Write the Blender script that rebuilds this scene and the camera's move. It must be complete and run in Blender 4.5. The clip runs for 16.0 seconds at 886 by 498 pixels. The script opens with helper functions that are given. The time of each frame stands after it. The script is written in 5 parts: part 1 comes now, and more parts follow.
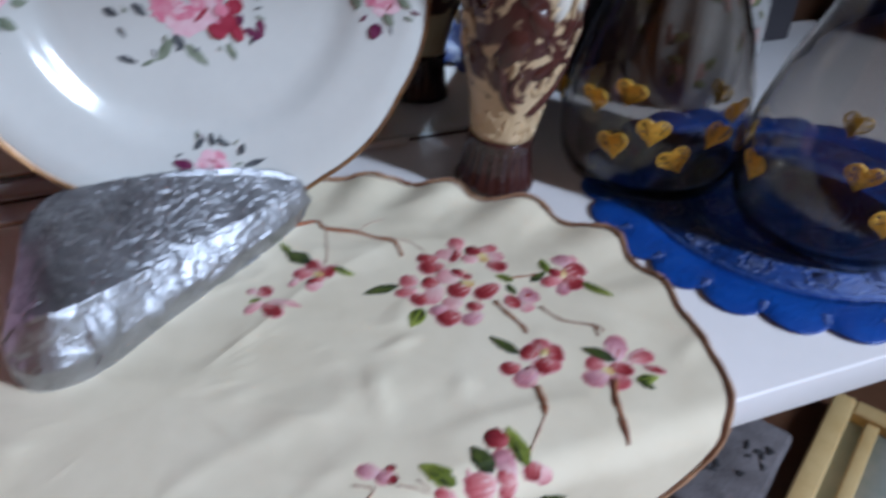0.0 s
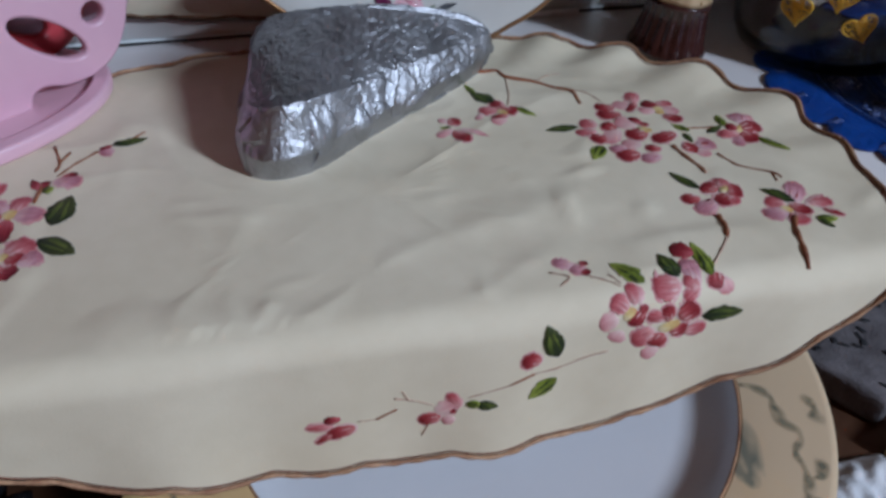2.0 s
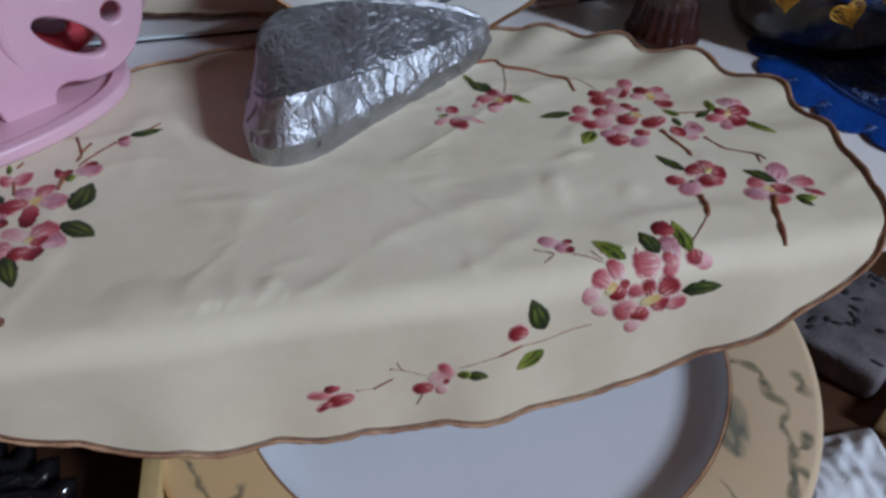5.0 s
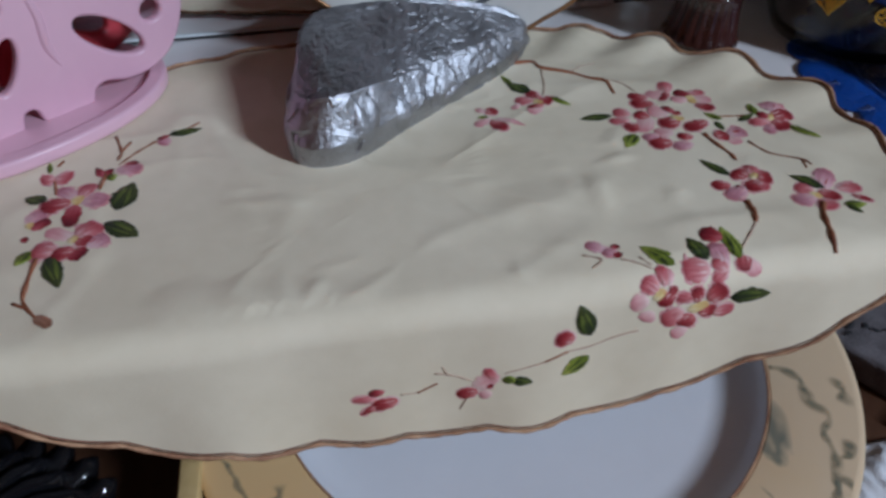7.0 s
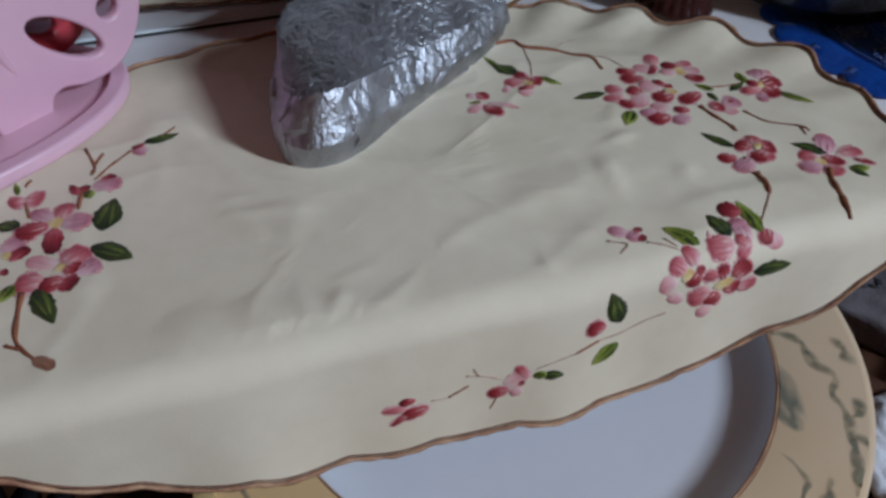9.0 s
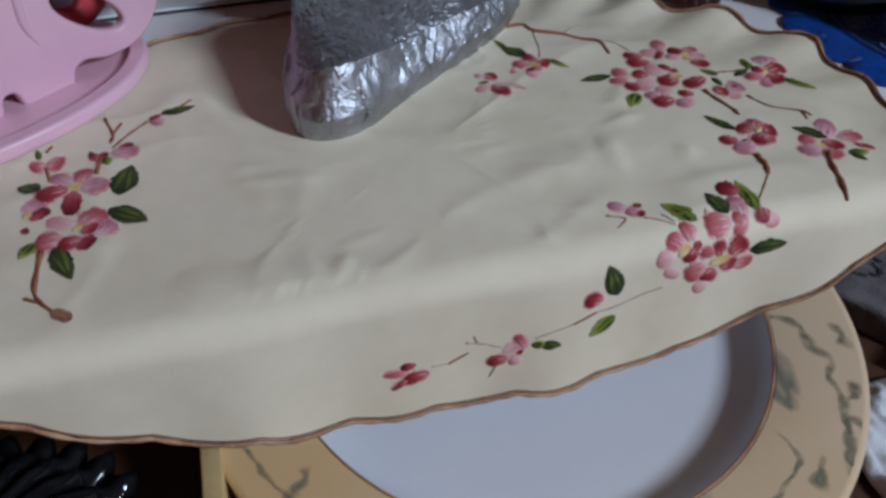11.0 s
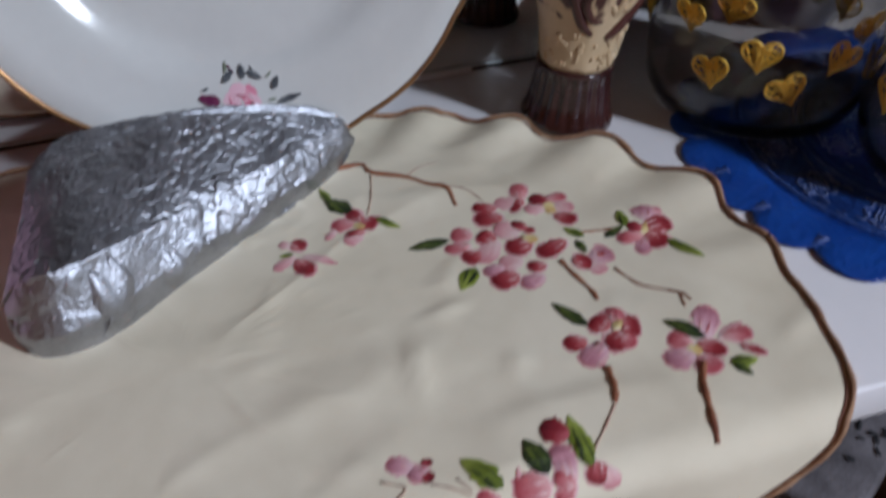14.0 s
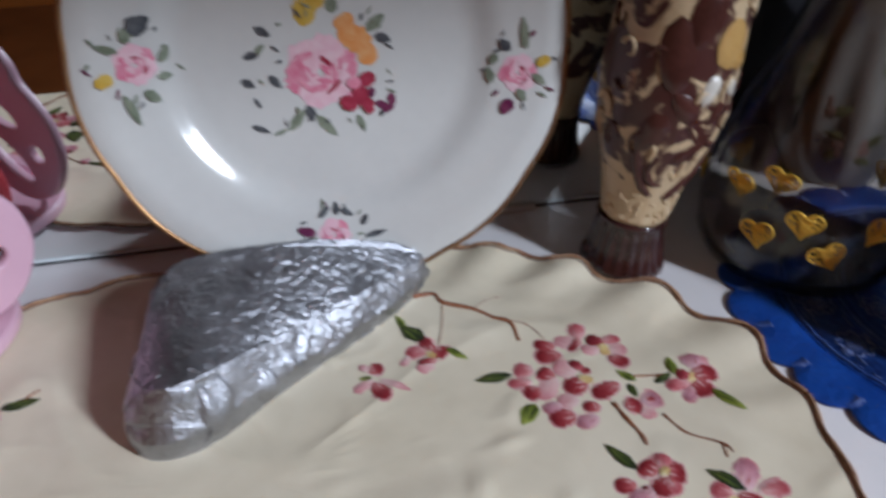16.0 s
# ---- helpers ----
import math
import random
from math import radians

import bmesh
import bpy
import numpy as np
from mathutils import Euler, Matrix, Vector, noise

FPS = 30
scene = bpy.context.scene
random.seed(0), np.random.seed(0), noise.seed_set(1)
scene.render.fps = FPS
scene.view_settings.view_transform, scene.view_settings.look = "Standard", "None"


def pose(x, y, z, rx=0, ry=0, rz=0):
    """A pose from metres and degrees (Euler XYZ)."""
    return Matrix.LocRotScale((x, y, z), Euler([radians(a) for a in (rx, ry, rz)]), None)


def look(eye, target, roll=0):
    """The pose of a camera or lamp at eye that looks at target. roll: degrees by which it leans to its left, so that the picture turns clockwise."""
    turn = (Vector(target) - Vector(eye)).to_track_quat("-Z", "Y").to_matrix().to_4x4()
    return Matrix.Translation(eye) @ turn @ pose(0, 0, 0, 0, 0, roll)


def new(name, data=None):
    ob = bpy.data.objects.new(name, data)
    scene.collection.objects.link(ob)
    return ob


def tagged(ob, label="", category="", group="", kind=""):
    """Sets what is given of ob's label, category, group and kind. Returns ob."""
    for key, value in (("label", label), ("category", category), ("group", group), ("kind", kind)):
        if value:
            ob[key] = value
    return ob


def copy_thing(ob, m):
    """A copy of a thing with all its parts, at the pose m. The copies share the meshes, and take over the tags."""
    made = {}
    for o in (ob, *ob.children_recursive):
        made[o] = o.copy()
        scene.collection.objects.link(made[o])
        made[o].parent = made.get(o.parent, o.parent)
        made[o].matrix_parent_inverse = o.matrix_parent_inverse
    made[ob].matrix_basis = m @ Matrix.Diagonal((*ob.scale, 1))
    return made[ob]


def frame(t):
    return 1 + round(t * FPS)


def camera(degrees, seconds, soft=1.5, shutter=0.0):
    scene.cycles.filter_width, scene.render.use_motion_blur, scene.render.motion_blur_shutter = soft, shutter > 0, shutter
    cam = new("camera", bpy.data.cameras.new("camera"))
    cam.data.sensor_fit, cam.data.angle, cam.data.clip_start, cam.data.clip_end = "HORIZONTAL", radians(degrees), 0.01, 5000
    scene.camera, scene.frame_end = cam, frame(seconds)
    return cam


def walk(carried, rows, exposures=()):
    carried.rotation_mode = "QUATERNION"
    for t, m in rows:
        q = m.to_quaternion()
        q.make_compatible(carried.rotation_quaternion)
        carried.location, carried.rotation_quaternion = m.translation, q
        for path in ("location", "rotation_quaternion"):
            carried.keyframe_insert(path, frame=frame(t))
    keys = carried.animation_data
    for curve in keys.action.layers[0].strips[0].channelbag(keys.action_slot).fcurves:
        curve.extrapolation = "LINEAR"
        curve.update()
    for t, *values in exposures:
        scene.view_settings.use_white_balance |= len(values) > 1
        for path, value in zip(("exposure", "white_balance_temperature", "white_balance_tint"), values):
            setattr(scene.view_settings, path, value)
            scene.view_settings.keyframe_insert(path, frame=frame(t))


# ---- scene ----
cam = camera(60.74, 16.0, soft=3.1, shutter=0.8)
PATH = [
    (0, (0.0024, -0.1925, 0.2210), (0.1096, 0.0696, 0.0153), 2.47),
    (0.5, (-0.0201, -0.2013, 0.2130), (0.0696, 0.0634, 0.0024), 2.26),
    (1, (-0.0366, -0.2088, 0.2066), (0.0447, 0.0555, -0.0080), 2.44),
    (1.5, (-0.0501, -0.2178, 0.1968), (0.0198, 0.0440, -0.0248), 1.99),
    (2, (-0.0527, -0.2295, 0.1902), (0.0124, 0.0306, -0.0347), 2.08),
    (2.5, (-0.0467, -0.2300, 0.1815), (0.0176, 0.0267, -0.0475), 1.20),
    (3, (-0.0473, -0.2370, 0.1867), (0.0083, 0.0176, -0.0469), -0.34),
    (3.5, (-0.0445, -0.2469, 0.1973), (0.0091, 0.0132, -0.0307), -0.68),
    (4, (-0.0430, -0.2496, 0.1988), (0.0100, 0.0109, -0.0289), -0.27),
    (6.5, (-0.0460, -0.2454, 0.1968), (0.0061, 0.0154, -0.0308), 0.16),
    (7, (-0.0576, -0.2427, 0.1984), (-0.0084, 0.0176, -0.0302), 0.08),
    (7.5, (-0.0676, -0.2399, 0.2006), (-0.0144, 0.0197, -0.0280), -0.08),
    (8, (-0.0780, -0.2352, 0.1999), (-0.0156, 0.0212, -0.0300), -0.32),
    (8.5, (-0.0876, -0.2291, 0.1971), (-0.0150, 0.0217, -0.0360), 0.25),
    (9, (-0.0882, -0.2187, 0.1956), (-0.0090, 0.0265, -0.0412), 0.40),
    (11.5, (-0.0885, -0.2359, 0.1927), (-0.0177, 0.0102, -0.0458), 0.95),
    (12, (-0.0837, -0.2370, 0.1878), (-0.0152, 0.0069, -0.0537), 1.00),
    (12.5, (-0.0733, -0.2384, 0.1878), (-0.0063, 0.0078, -0.0518), 0.49),
    (13, (-0.0280, -0.2094, 0.1884), (0.0473, 0.0405, -0.0448), -0.20),
    (13.5, (0.0090, -0.1803, 0.1870), (0.0827, 0.0734, -0.0425), -0.70),
    (14, (0.0286, -0.1561, 0.1978), (0.0926, 0.0998, -0.0322), -2.15),
    (14.5, (0.0463, -0.1490, 0.2146), (0.1074, 0.1181, -0.0032), -1.01),
    (15, (0.0557, -0.1625, 0.2188), (0.1129, 0.1125, 0.0101), -1.42),
    (15.3, (0.0490, -0.1630, 0.2170), (0.1102, 0.1063, 0.0020), -0.20),
    (15.5, (0.0400, -0.1658, 0.2241), (0.0991, 0.1073, 0.0134), -0.57),
    (16, (0.0121, -0.1647, 0.2390), (0.0657, 0.1167, 0.0378), -0.23),
]
walk(cam, [(t, look(eye, target, roll)) for t, eye, target, roll in PATH], [(0, 0.50, 6100, 10), (0.6, 0.18, 6250, 10), (1, 0.08, 6250, 10), (3, -0.11, 6300, 10), (9, -0.12, 6330, 9), (12.5, -0.11, 6300, 9), (13.3, -0.10, 6500, 12), (14.5, 0.24, 6600, 13), (15.5, 0.31, 6600, 13), (16, 0.30, 6750, 12)])

# ---- light: a dim room with one bright window to the front right ----
world = bpy.data.worlds.new("world")
scene.world = world
world.use_nodes = True
wn = world.node_tree
sky = wn.nodes.new("ShaderNodeTexSky")
sky.sky_type = "NISHITA"
sky.sun_disc = False
sky.sun_elevation = radians(35)
sky.sun_rotation = radians(130)
wn.links.new(sky.outputs[0], wn.nodes["Background"].inputs[0])
wn.nodes["Background"].inputs[1].default_value = 0.1


def area(name, eye, target, sx, sy, power, colour):
    lamp = bpy.data.lights.new(name, "AREA")
    lamp.shape, lamp.size, lamp.size_y, lamp.energy, lamp.color = "RECTANGLE", sx, sy, power, colour
    ob = new(name, lamp)
    ob.matrix_world = look(eye, target)
    return ob


WX, WY0, WY1, WZ0, WZ1 = 1.20, -1.32, -1.07, 0.78, 1.34
area("window_daylight", (WX + 0.02, (WY0 + WY1) / 2, (WZ0 + WZ1) / 2), (0.0, (WY0 + WY1) / 2, (WZ0 + WZ1) / 2), WY1 - WY0 - 0.04, WZ1 - WZ0 - 0.04, 56.0, (0.76, 0.89, 1.07))


# ---- materials ----
def pbr(name, c1, c2=None, scale=40.0, rough=0.6, bump=0.0, bscale=200.0, metal=0.0, rough2=None, spec=0.5, fine=None):
    """A material with colour mottled at two scales and a fine relief."""
    m = bpy.data.materials.new(name)
    m.use_nodes = True
    nt = m.node_tree
    b = nt.nodes["Principled BSDF"]
    b.inputs["Roughness"].default_value = rough
    b.inputs["Metallic"].default_value = metal
    b.inputs["Specular IOR Level"].default_value = spec
    b.inputs["Base Color"].default_value = (*c1, 1)
    tc = nt.nodes.new("ShaderNodeTexCoord")
    if c2:
        n1 = nt.nodes.new("ShaderNodeTexNoise")
        n1.inputs["Scale"].default_value = scale
        n1.inputs["Detail"].default_value = 6
        nt.links.new(tc.outputs["Object"], n1.inputs["Vector"])
        n2 = nt.nodes.new("ShaderNodeTexNoise")
        n2.inputs["Scale"].default_value = fine or scale * 9
        n2.inputs["Detail"].default_value = 3
        nt.links.new(tc.outputs["Object"], n2.inputs["Vector"])
        mx = nt.nodes.new("ShaderNodeMath")
        mx.operation = "MULTIPLY_ADD"
        nt.links.new(n2.outputs["Fac"], mx.inputs[0])
        mx.inputs[1].default_value = 0.35
        nt.links.new(n1.outputs["Fac"], mx.inputs[2])
        r = nt.nodes.new("ShaderNodeValToRGB")
        r.color_ramp.elements[0].position, r.color_ramp.elements[1].position = 0.45, 0.9
        r.color_ramp.elements[0].color, r.color_ramp.elements[1].color = (*c1, 1), (*c2, 1)
        nt.links.new(mx.outputs[0], r.inputs[0])
        nt.links.new(r.outputs[0], b.inputs["Base Color"])
        if rough2 is not None:
            mr = nt.nodes.new("ShaderNodeMapRange")
            mr.inputs[1].default_value, mr.inputs[2].default_value = 0.4, 0.95
            mr.inputs[3].default_value, mr.inputs[4].default_value = rough, rough2
            nt.links.new(mx.outputs[0], mr.inputs[0])
            nt.links.new(mr.outputs[0], b.inputs["Roughness"])
    if bump:
        n3 = nt.nodes.new("ShaderNodeTexNoise")
        n3.inputs["Scale"].default_value = bscale
        n3.inputs["Detail"].default_value = 4
        nt.links.new(tc.outputs["Object"], n3.inputs["Vector"])
        bp = nt.nodes.new("ShaderNodeBump")
        bp.inputs["Strength"].default_value = bump
        bp.inputs["Distance"].default_value = 0.001
        nt.links.new(n3.outputs["Fac"], bp.inputs["Height"])
        nt.links.new(bp.outputs[0], b.inputs["Normal"])
    return m


def glass(name, tint=(1, 1, 1), rough=0.0, ior=1.45):
    m = bpy.data.materials.new(name)
    m.use_nodes = True
    b = m.node_tree.nodes["Principled BSDF"]
    b.inputs["Base Color"].default_value = (*tint, 1)
    b.inputs["Roughness"].default_value = rough
    b.inputs["Transmission Weight"].default_value = 1.0
    b.inputs["IOR"].default_value = ior
    return m


WHITE_BOARD = pbr("white_laminate", (0.76, 0.74, 0.75), (0.82, 0.79, 0.80), 12, 0.42, 0.05, 300)
# Added walls' orange-brown is chosen so their bounce tints the shadows warm.
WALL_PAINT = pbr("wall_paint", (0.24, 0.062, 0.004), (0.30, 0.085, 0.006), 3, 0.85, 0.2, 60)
# Dark orange-brown for unseen ceiling and window frame, set to warm bounced light.
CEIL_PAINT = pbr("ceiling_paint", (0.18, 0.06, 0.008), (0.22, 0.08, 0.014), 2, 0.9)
FLOOR_WOOD = pbr("floor_boards_wood", (0.10, 0.028, 0.006), (0.15, 0.046, 0.012), 8, 0.5, 0.1, 90)
DARK_WOOD = pbr("dark_brown_wood", (0.060, 0.024, 0.012), (0.11, 0.05, 0.026), 14, 0.45, 0.15, 120)
LINEN = pbr("cream_linen", (0.74, 0.655, 0.495), (0.85, 0.77, 0.605), 11, 0.88, 0.08, 900)
PORCELAIN = pbr("glazed_porcelain", (0.585, 0.58, 0.56), (0.635, 0.63, 0.605), 20, 0.13)
FOIL = pbr("aluminium_foil", (0.34, 0.35, 0.38), (0.49, 0.50, 0.54), 60, 0.36, 0.5, 700, 1.0, 0.50)
WHITE_GLAZE = pbr("white_glaze", (0.74, 0.75, 0.80), (0.78, 0.79, 0.84), 8, 0.3)
BLUE_LACE = pbr("royal_blue_vinyl", (0.005, 0.042, 0.25), (0.010, 0.080, 0.38), 40, 0.34, 0.8, 330, spec=0.45)
BLUE_NET = pbr("dark_blue_net", (0.005, 0.030, 0.17), (0.013, 0.075, 0.32), 240, 0.42, 0.9, 420, spec=0.4, fine=900)
BLUE_STITCH = pbr("pale_blue_stitch", (0.06, 0.11, 0.34), (0.20, 0.27, 0.50), 300, 0.4, 0.5, 900)
BLUE_PALE = pbr("pale_blue_relief", (0.02, 0.08, 0.36), (0.10, 0.19, 0.50), 160, 0.34, 0.5, 330, spec=0.45)
PINK = pbr("pink_plastic", (0.70, 0.42, 0.53), (0.75, 0.47, 0.57), 12, 0.36, 0.03, 60)
VASE_CREAM = pbr("ivory_vase_relief", (0.56, 0.40, 0.23), (0.66, 0.50, 0.32), 60, 0.35, 0.3, 160)
VASE_BROWN = pbr("brown_vase_glaze", (0.055, 0.018, 0.014), (0.10, 0.035, 0.028), 60, 0.22, 0.1, 160)
FOOT_BROWN = pbr("dark_foot_glaze", (0.026, 0.009, 0.009), (0.055, 0.019, 0.017), 60, 0.17, 0.1, 160, spec=0.7)
HEM = pbr("rust_brown_thread", (0.20, 0.072, 0.038), (0.60, 0.37, 0.22), 60, 0.7, 0.5, 900)
CLEAR = glass("smoky_glass", (0.73, 0.70, 0.67))
MIRROR = bpy.data.materials.new("mirror_silver")
MIRROR.use_nodes = True
mb = MIRROR.node_tree.nodes["Principled BSDF"]
mb.inputs["Base Color"].default_value = (0.80, 0.83, 0.82, 1)
mb.inputs["Metallic"].default_value = 1.0
mb.inputs["Roughness"].default_value = 0.015


# ---- mesh helpers ----
def mesh_ob(name, bm, material, smooth=True):
    me = bpy.data.meshes.new(name)
    bmesh.ops.recalc_face_normals(bm, faces=bm.faces)
    bm.to_mesh(me)
    bm.free()
    for p in me.polygons:
        p.use_smooth = smooth
    if material:
        me.materials.append(material)
    return new(name, me)


def part(name, bm, material, parent, label="", smooth=True):
    ob = mesh_ob(name, bm, material, smooth)
    ob.parent = parent
    if label:
        tagged(ob, label)
    return ob


def thing(name, at, label, category, group="", kind=""):
    ob = new(name)
    ob.location = at
    ob.empty_display_size = 0.02
    return tagged(ob, label, category, group, kind)


def box(bm, x0, x1, y0, y1, z0, z1, bevel=0.0, seg=2):
    made = bmesh.ops.create_cube(bm, size=1.0)["verts"]
    for v in made:
        v.co = Vector(((x0 + x1) / 2 + v.co.x * (x1 - x0), (y0 + y1) / 2 + v.co.y * (y1 - y0), (z0 + z1) / 2 + v.co.z * (z1 - z0)))
    if bevel:
        edges = {e for v in made for e in v.link_edges}
        bmesh.ops.bevel(bm, geom=list(edges), offset=bevel, segments=seg, profile=0.5, affect="EDGES")
    return bm


def lathe(bm, profile, seg=64, wobble=None, close=False):
    """Turns a profile of (radius, height) round z. wobble(a, r, z) may return another radius and height."""
    rings = []
    for r, z in profile:
        ring = []
        for i in range(seg):
            a = 2 * math.pi * i / seg
            rr, zz = wobble(a, r, z) if wobble else (r, z)
            ring.append(bm.verts.new((rr * math.cos(a), rr * math.sin(a), zz)))
        rings.append(ring)
    pairs = list(zip(rings, rings[1:])) + ([(rings[-1], rings[0])] if close else [])
    for a, b in pairs:
        for i in range(seg):
            j = (i + 1) % seg
            bm.faces.new((a[i], a[j], b[j], b[i]))
    if not close:
        for ring in (rings[0], rings[-1]):
            if (ring[0].co - ring[seg // 2].co).length > 1e-5:
                bm.faces.new(ring)
    bmesh.ops.remove_doubles(bm, verts=bm.verts, dist=1e-6)
    return bm


def tube(bm, pts, radius, seg=6, taper=None):
    """A round cord along points; taper(k) scales the radius."""
    pts = [Vector(p) for p in pts]
    rings = []
    for i, p in enumerate(pts):
        d = (pts[min(i + 1, len(pts) - 1)] - pts[max(i - 1, 0)]).normalized()
        s = d.cross(Vector((0.13, 0.31, 0.94))).normalized()
        u = s.cross(d)
        r = radius * (taper(i / (len(pts) - 1)) if taper else 1)
        rings.append([bm.verts.new(p + r * (math.cos(6.28318 * k / seg) * s + math.sin(6.28318 * k / seg) * u)) for k in range(seg)])
    for a, b in zip(rings, rings[1:]):
        for k in range(seg):
            bm.faces.new((a[k], a[(k + 1) % seg], b[(k + 1) % seg], b[k]))
    bm.faces.new(rings[0])
    bm.faces.new(rings[-1])
    return bm


def smooth_path(pts, n=8):
    """Catmull-Rom through points."""
    pts = [Vector(p) for p in pts]
    ext = [2 * pts[0] - pts[1]] + pts + [2 * pts[-1] - pts[-2]]
    out = []
    for a, b, c, d in zip(ext, ext[1:], ext[2:], ext[3:]):
        for i in range(n):
            t = i / n
            out.append(0.5 * ((2 * b) + (c - a) * t + (2 * a - 5 * b + 4 * c - d) * t * t + (3 * b - a - 3 * c + d) * t ** 3))
    return out + [pts[-1]]


# ---- the room, closed round the camera, with its window ----
RX0, RX1, RY0, RY1, RZ0, RZ1 = -2.4, WX, -3.2, 0.34, -0.82, 2.05


def wall(name, dims, label, material):
    bm = bmesh.new()
    box(bm, *dims)
    return tagged(mesh_ob(name, bm, material, False), label, "wall", kind="structure")


wall("wall_north", (RX0, RX1, RY1, RY1 + 0.1, RZ0, RZ1), "orange-brown wall behind the mirror, tinted to warm the bounced light", WALL_PAINT)
wall("wall_south", (RX0, RX1, RY0 - 0.1, RY0, RZ0, RZ1), "orange-brown wall closing the room, tinted to warm the bounced light", WALL_PAINT)
wall("wall_west", (RX0 - 0.1, RX0, RY0 - 0.1, RY1 + 0.1, RZ0, RZ1), "orange-brown wall closing the room, tinted to warm the bounced light", WALL_PAINT)
bm = bmesh.new()
for y0, y1, z0, z1 in ((RY0 - 0.1, WY0, RZ0, RZ1), (WY1, RY1 + 0.1, RZ0, RZ1), (WY0, WY1, RZ0, WZ0), (WY0, WY1, WZ1, RZ1)):
    box(bm, RX1, RX1 + 0.1, y0, y1, z0, z1)
tagged(mesh_ob("wall_east", bm, WALL_PAINT, False), "orange-brown wall with a window opening, tinted to warm the bounced light", "wall", kind="structure")
window = tagged(new("window_1"), "plain window with a dark orange-brown frame", "window", kind="structure")
window.location = (RX1 + 0.07, (WY0 + WY1) / 2, (WZ0 + WZ1) / 2)
for y0, y1, z0, z1 in ((WY0, WY0 + 0.04, WZ0, WZ1), (WY1 - 0.04, WY1, WZ0, WZ1), (WY0 + 0.04, WY1 - 0.04, WZ0, WZ0 + 0.04), (WY0 + 0.04, WY1 - 0.04, WZ1 - 0.04, WZ1)):
    bm = box(bmesh.new(), RX1 + 0.05, RX1 + 0.09, y0, y1, z0, z1)
    bmesh.ops.translate(bm, verts=bm.verts, vec=-Vector(window.location))
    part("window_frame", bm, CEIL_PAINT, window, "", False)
bm = bmesh.new()
box(bm, RX0 - 0.1, RX1 + 0.1, RY0 - 0.1, RY1 + 0.1, RZ1, RZ1 + 0.1)
tagged(mesh_ob("ceiling", bm, CEIL_PAINT, False), "plain unseen ceiling, dark orange-brown to warm the bounced light", "ceiling", kind="structure")
bm = bmesh.new()
box(bm, RX0 - 0.1, RX1 + 0.1, RY0 - 0.1, RY1 + 0.1, RZ0 - 0.1, RZ0)
tagged(mesh_ob("floor", bm, FLOOR_WOOD, False), "dark brown wooden floor", "floor", kind="structure")

# ---- display stand: white board over a brown wooden shelf ----
LOW = -0.138
stand = thing("display_stand", (0.03, 0.06, RZ0), "brown wooden display stand with a white top board", "stand")


def rel(bm, ob):
    bmesh.ops.translate(bm, verts=bm.verts, vec=-Vector(ob.location))
    return bm


bm = box(bmesh.new(), -0.62, 0.70, -0.043, 0.315, -0.018, 0.0, 0.0015)
part("top_board", rel(bm, stand), WHITE_BOARD, stand, "white laminated board with a thick front edge")
bm = box(bmesh.new(), -0.62, 0.70, -0.30, 0.315, LOW - 0.022, LOW, 0.002)
part("lower_shelf", rel(bm, stand), DARK_WOOD, stand, "dark brown varnished wooden shelf")
bm = box(bmesh.new(), -0.62, 0.70, 0.317, 0.332, RZ0, -0.02)
part("back_panel", rel(bm, stand), DARK_WOOD, stand)
for x0, x1 in ((-0.642, -0.622), (0.702, 0.722)):
    bm = box(bmesh.new(), x0, x1, -0.30, 0.315, RZ0, -0.0, 0.002)
    part("side_panel", rel(bm, stand), DARK_WOOD, stand)

# Unseen shelf and its sides, added to shade the plate and the back.
bm = box(bmesh.new(), -0.62, 0.70, -0.07, 0.315, 0.292, 0.310, 0.002)
part("unseen_shade_shelf", rel(bm, stand), DARK_WOOD, stand, "unseen brown shelf added above the board to shade the plate")
bm = box(bmesh.new(), -0.62, 0.70, 0.317, 0.332, -0.018, 0.310)
part("upper_back_panel", rel(bm, stand), DARK_WOOD, stand)
for x0, x1 in ((-0.642, -0.622), (0.702, 0.722)):
    bm = box(bmesh.new(), x0, x1, -0.03, 0.315, 0.002, 0.310, 0.002)
    part("added_side_panel", rel(bm, stand), DARK_WOOD, stand)

# ---- mirror standing on the board ----
MY = 0.2002
mirror = thing("mirror", (0.03, MY, 0.0), "low frameless mirror standing upright on the white board", "mirror")
bm = box(bmesh.new(), -0.6, 0.205, MY, MY + 0.005, 0.0034, 0.165)
part("mirror_glass", rel(bm, mirror), MIRROR, mirror, "", False)
# Black strip stands in for the dark, shaded gap below the glass.
bm = box(bmesh.new(), -0.6, 0.205, MY - 0.0006, MY + 0.006, 0.0, 0.0018)
BLACK_GAP = pbr("black_gap", (0.01, 0.01, 0.012), None, rough=0.4)
part("mirror_gap", rel(bm, mirror), BLACK_GAP, mirror, "black strip for the shaded gap below the glass")

# Polished bevel; its white gleam is painted as a pale base colour.
bm = box(bmesh.new(), -0.6, 0.205, MY - 0.0012, MY + 0.005, 0.0018, 0.0032, 0.0003, 1)
part("polished_bevel", rel(bm, mirror), pbr("bevel_gleam", (0.62, 0.68, 0.70), None, rough=0.12), mirror, "polished bevel, its gleam put in as pale colour")
# Pale, barely metallic base holds the clip's bright gleam.
CHROME = pbr("chromed_steel", (0.82, 0.83, 0.85), (0.88, 0.88, 0.90), 200, 0.34, 0.5, 500, 0.35)
bm = box(bmesh.new(), 0.104, 0.137, MY - 0.0042, MY - 0.0014, 0.0002, 0.0036, 0.0007)
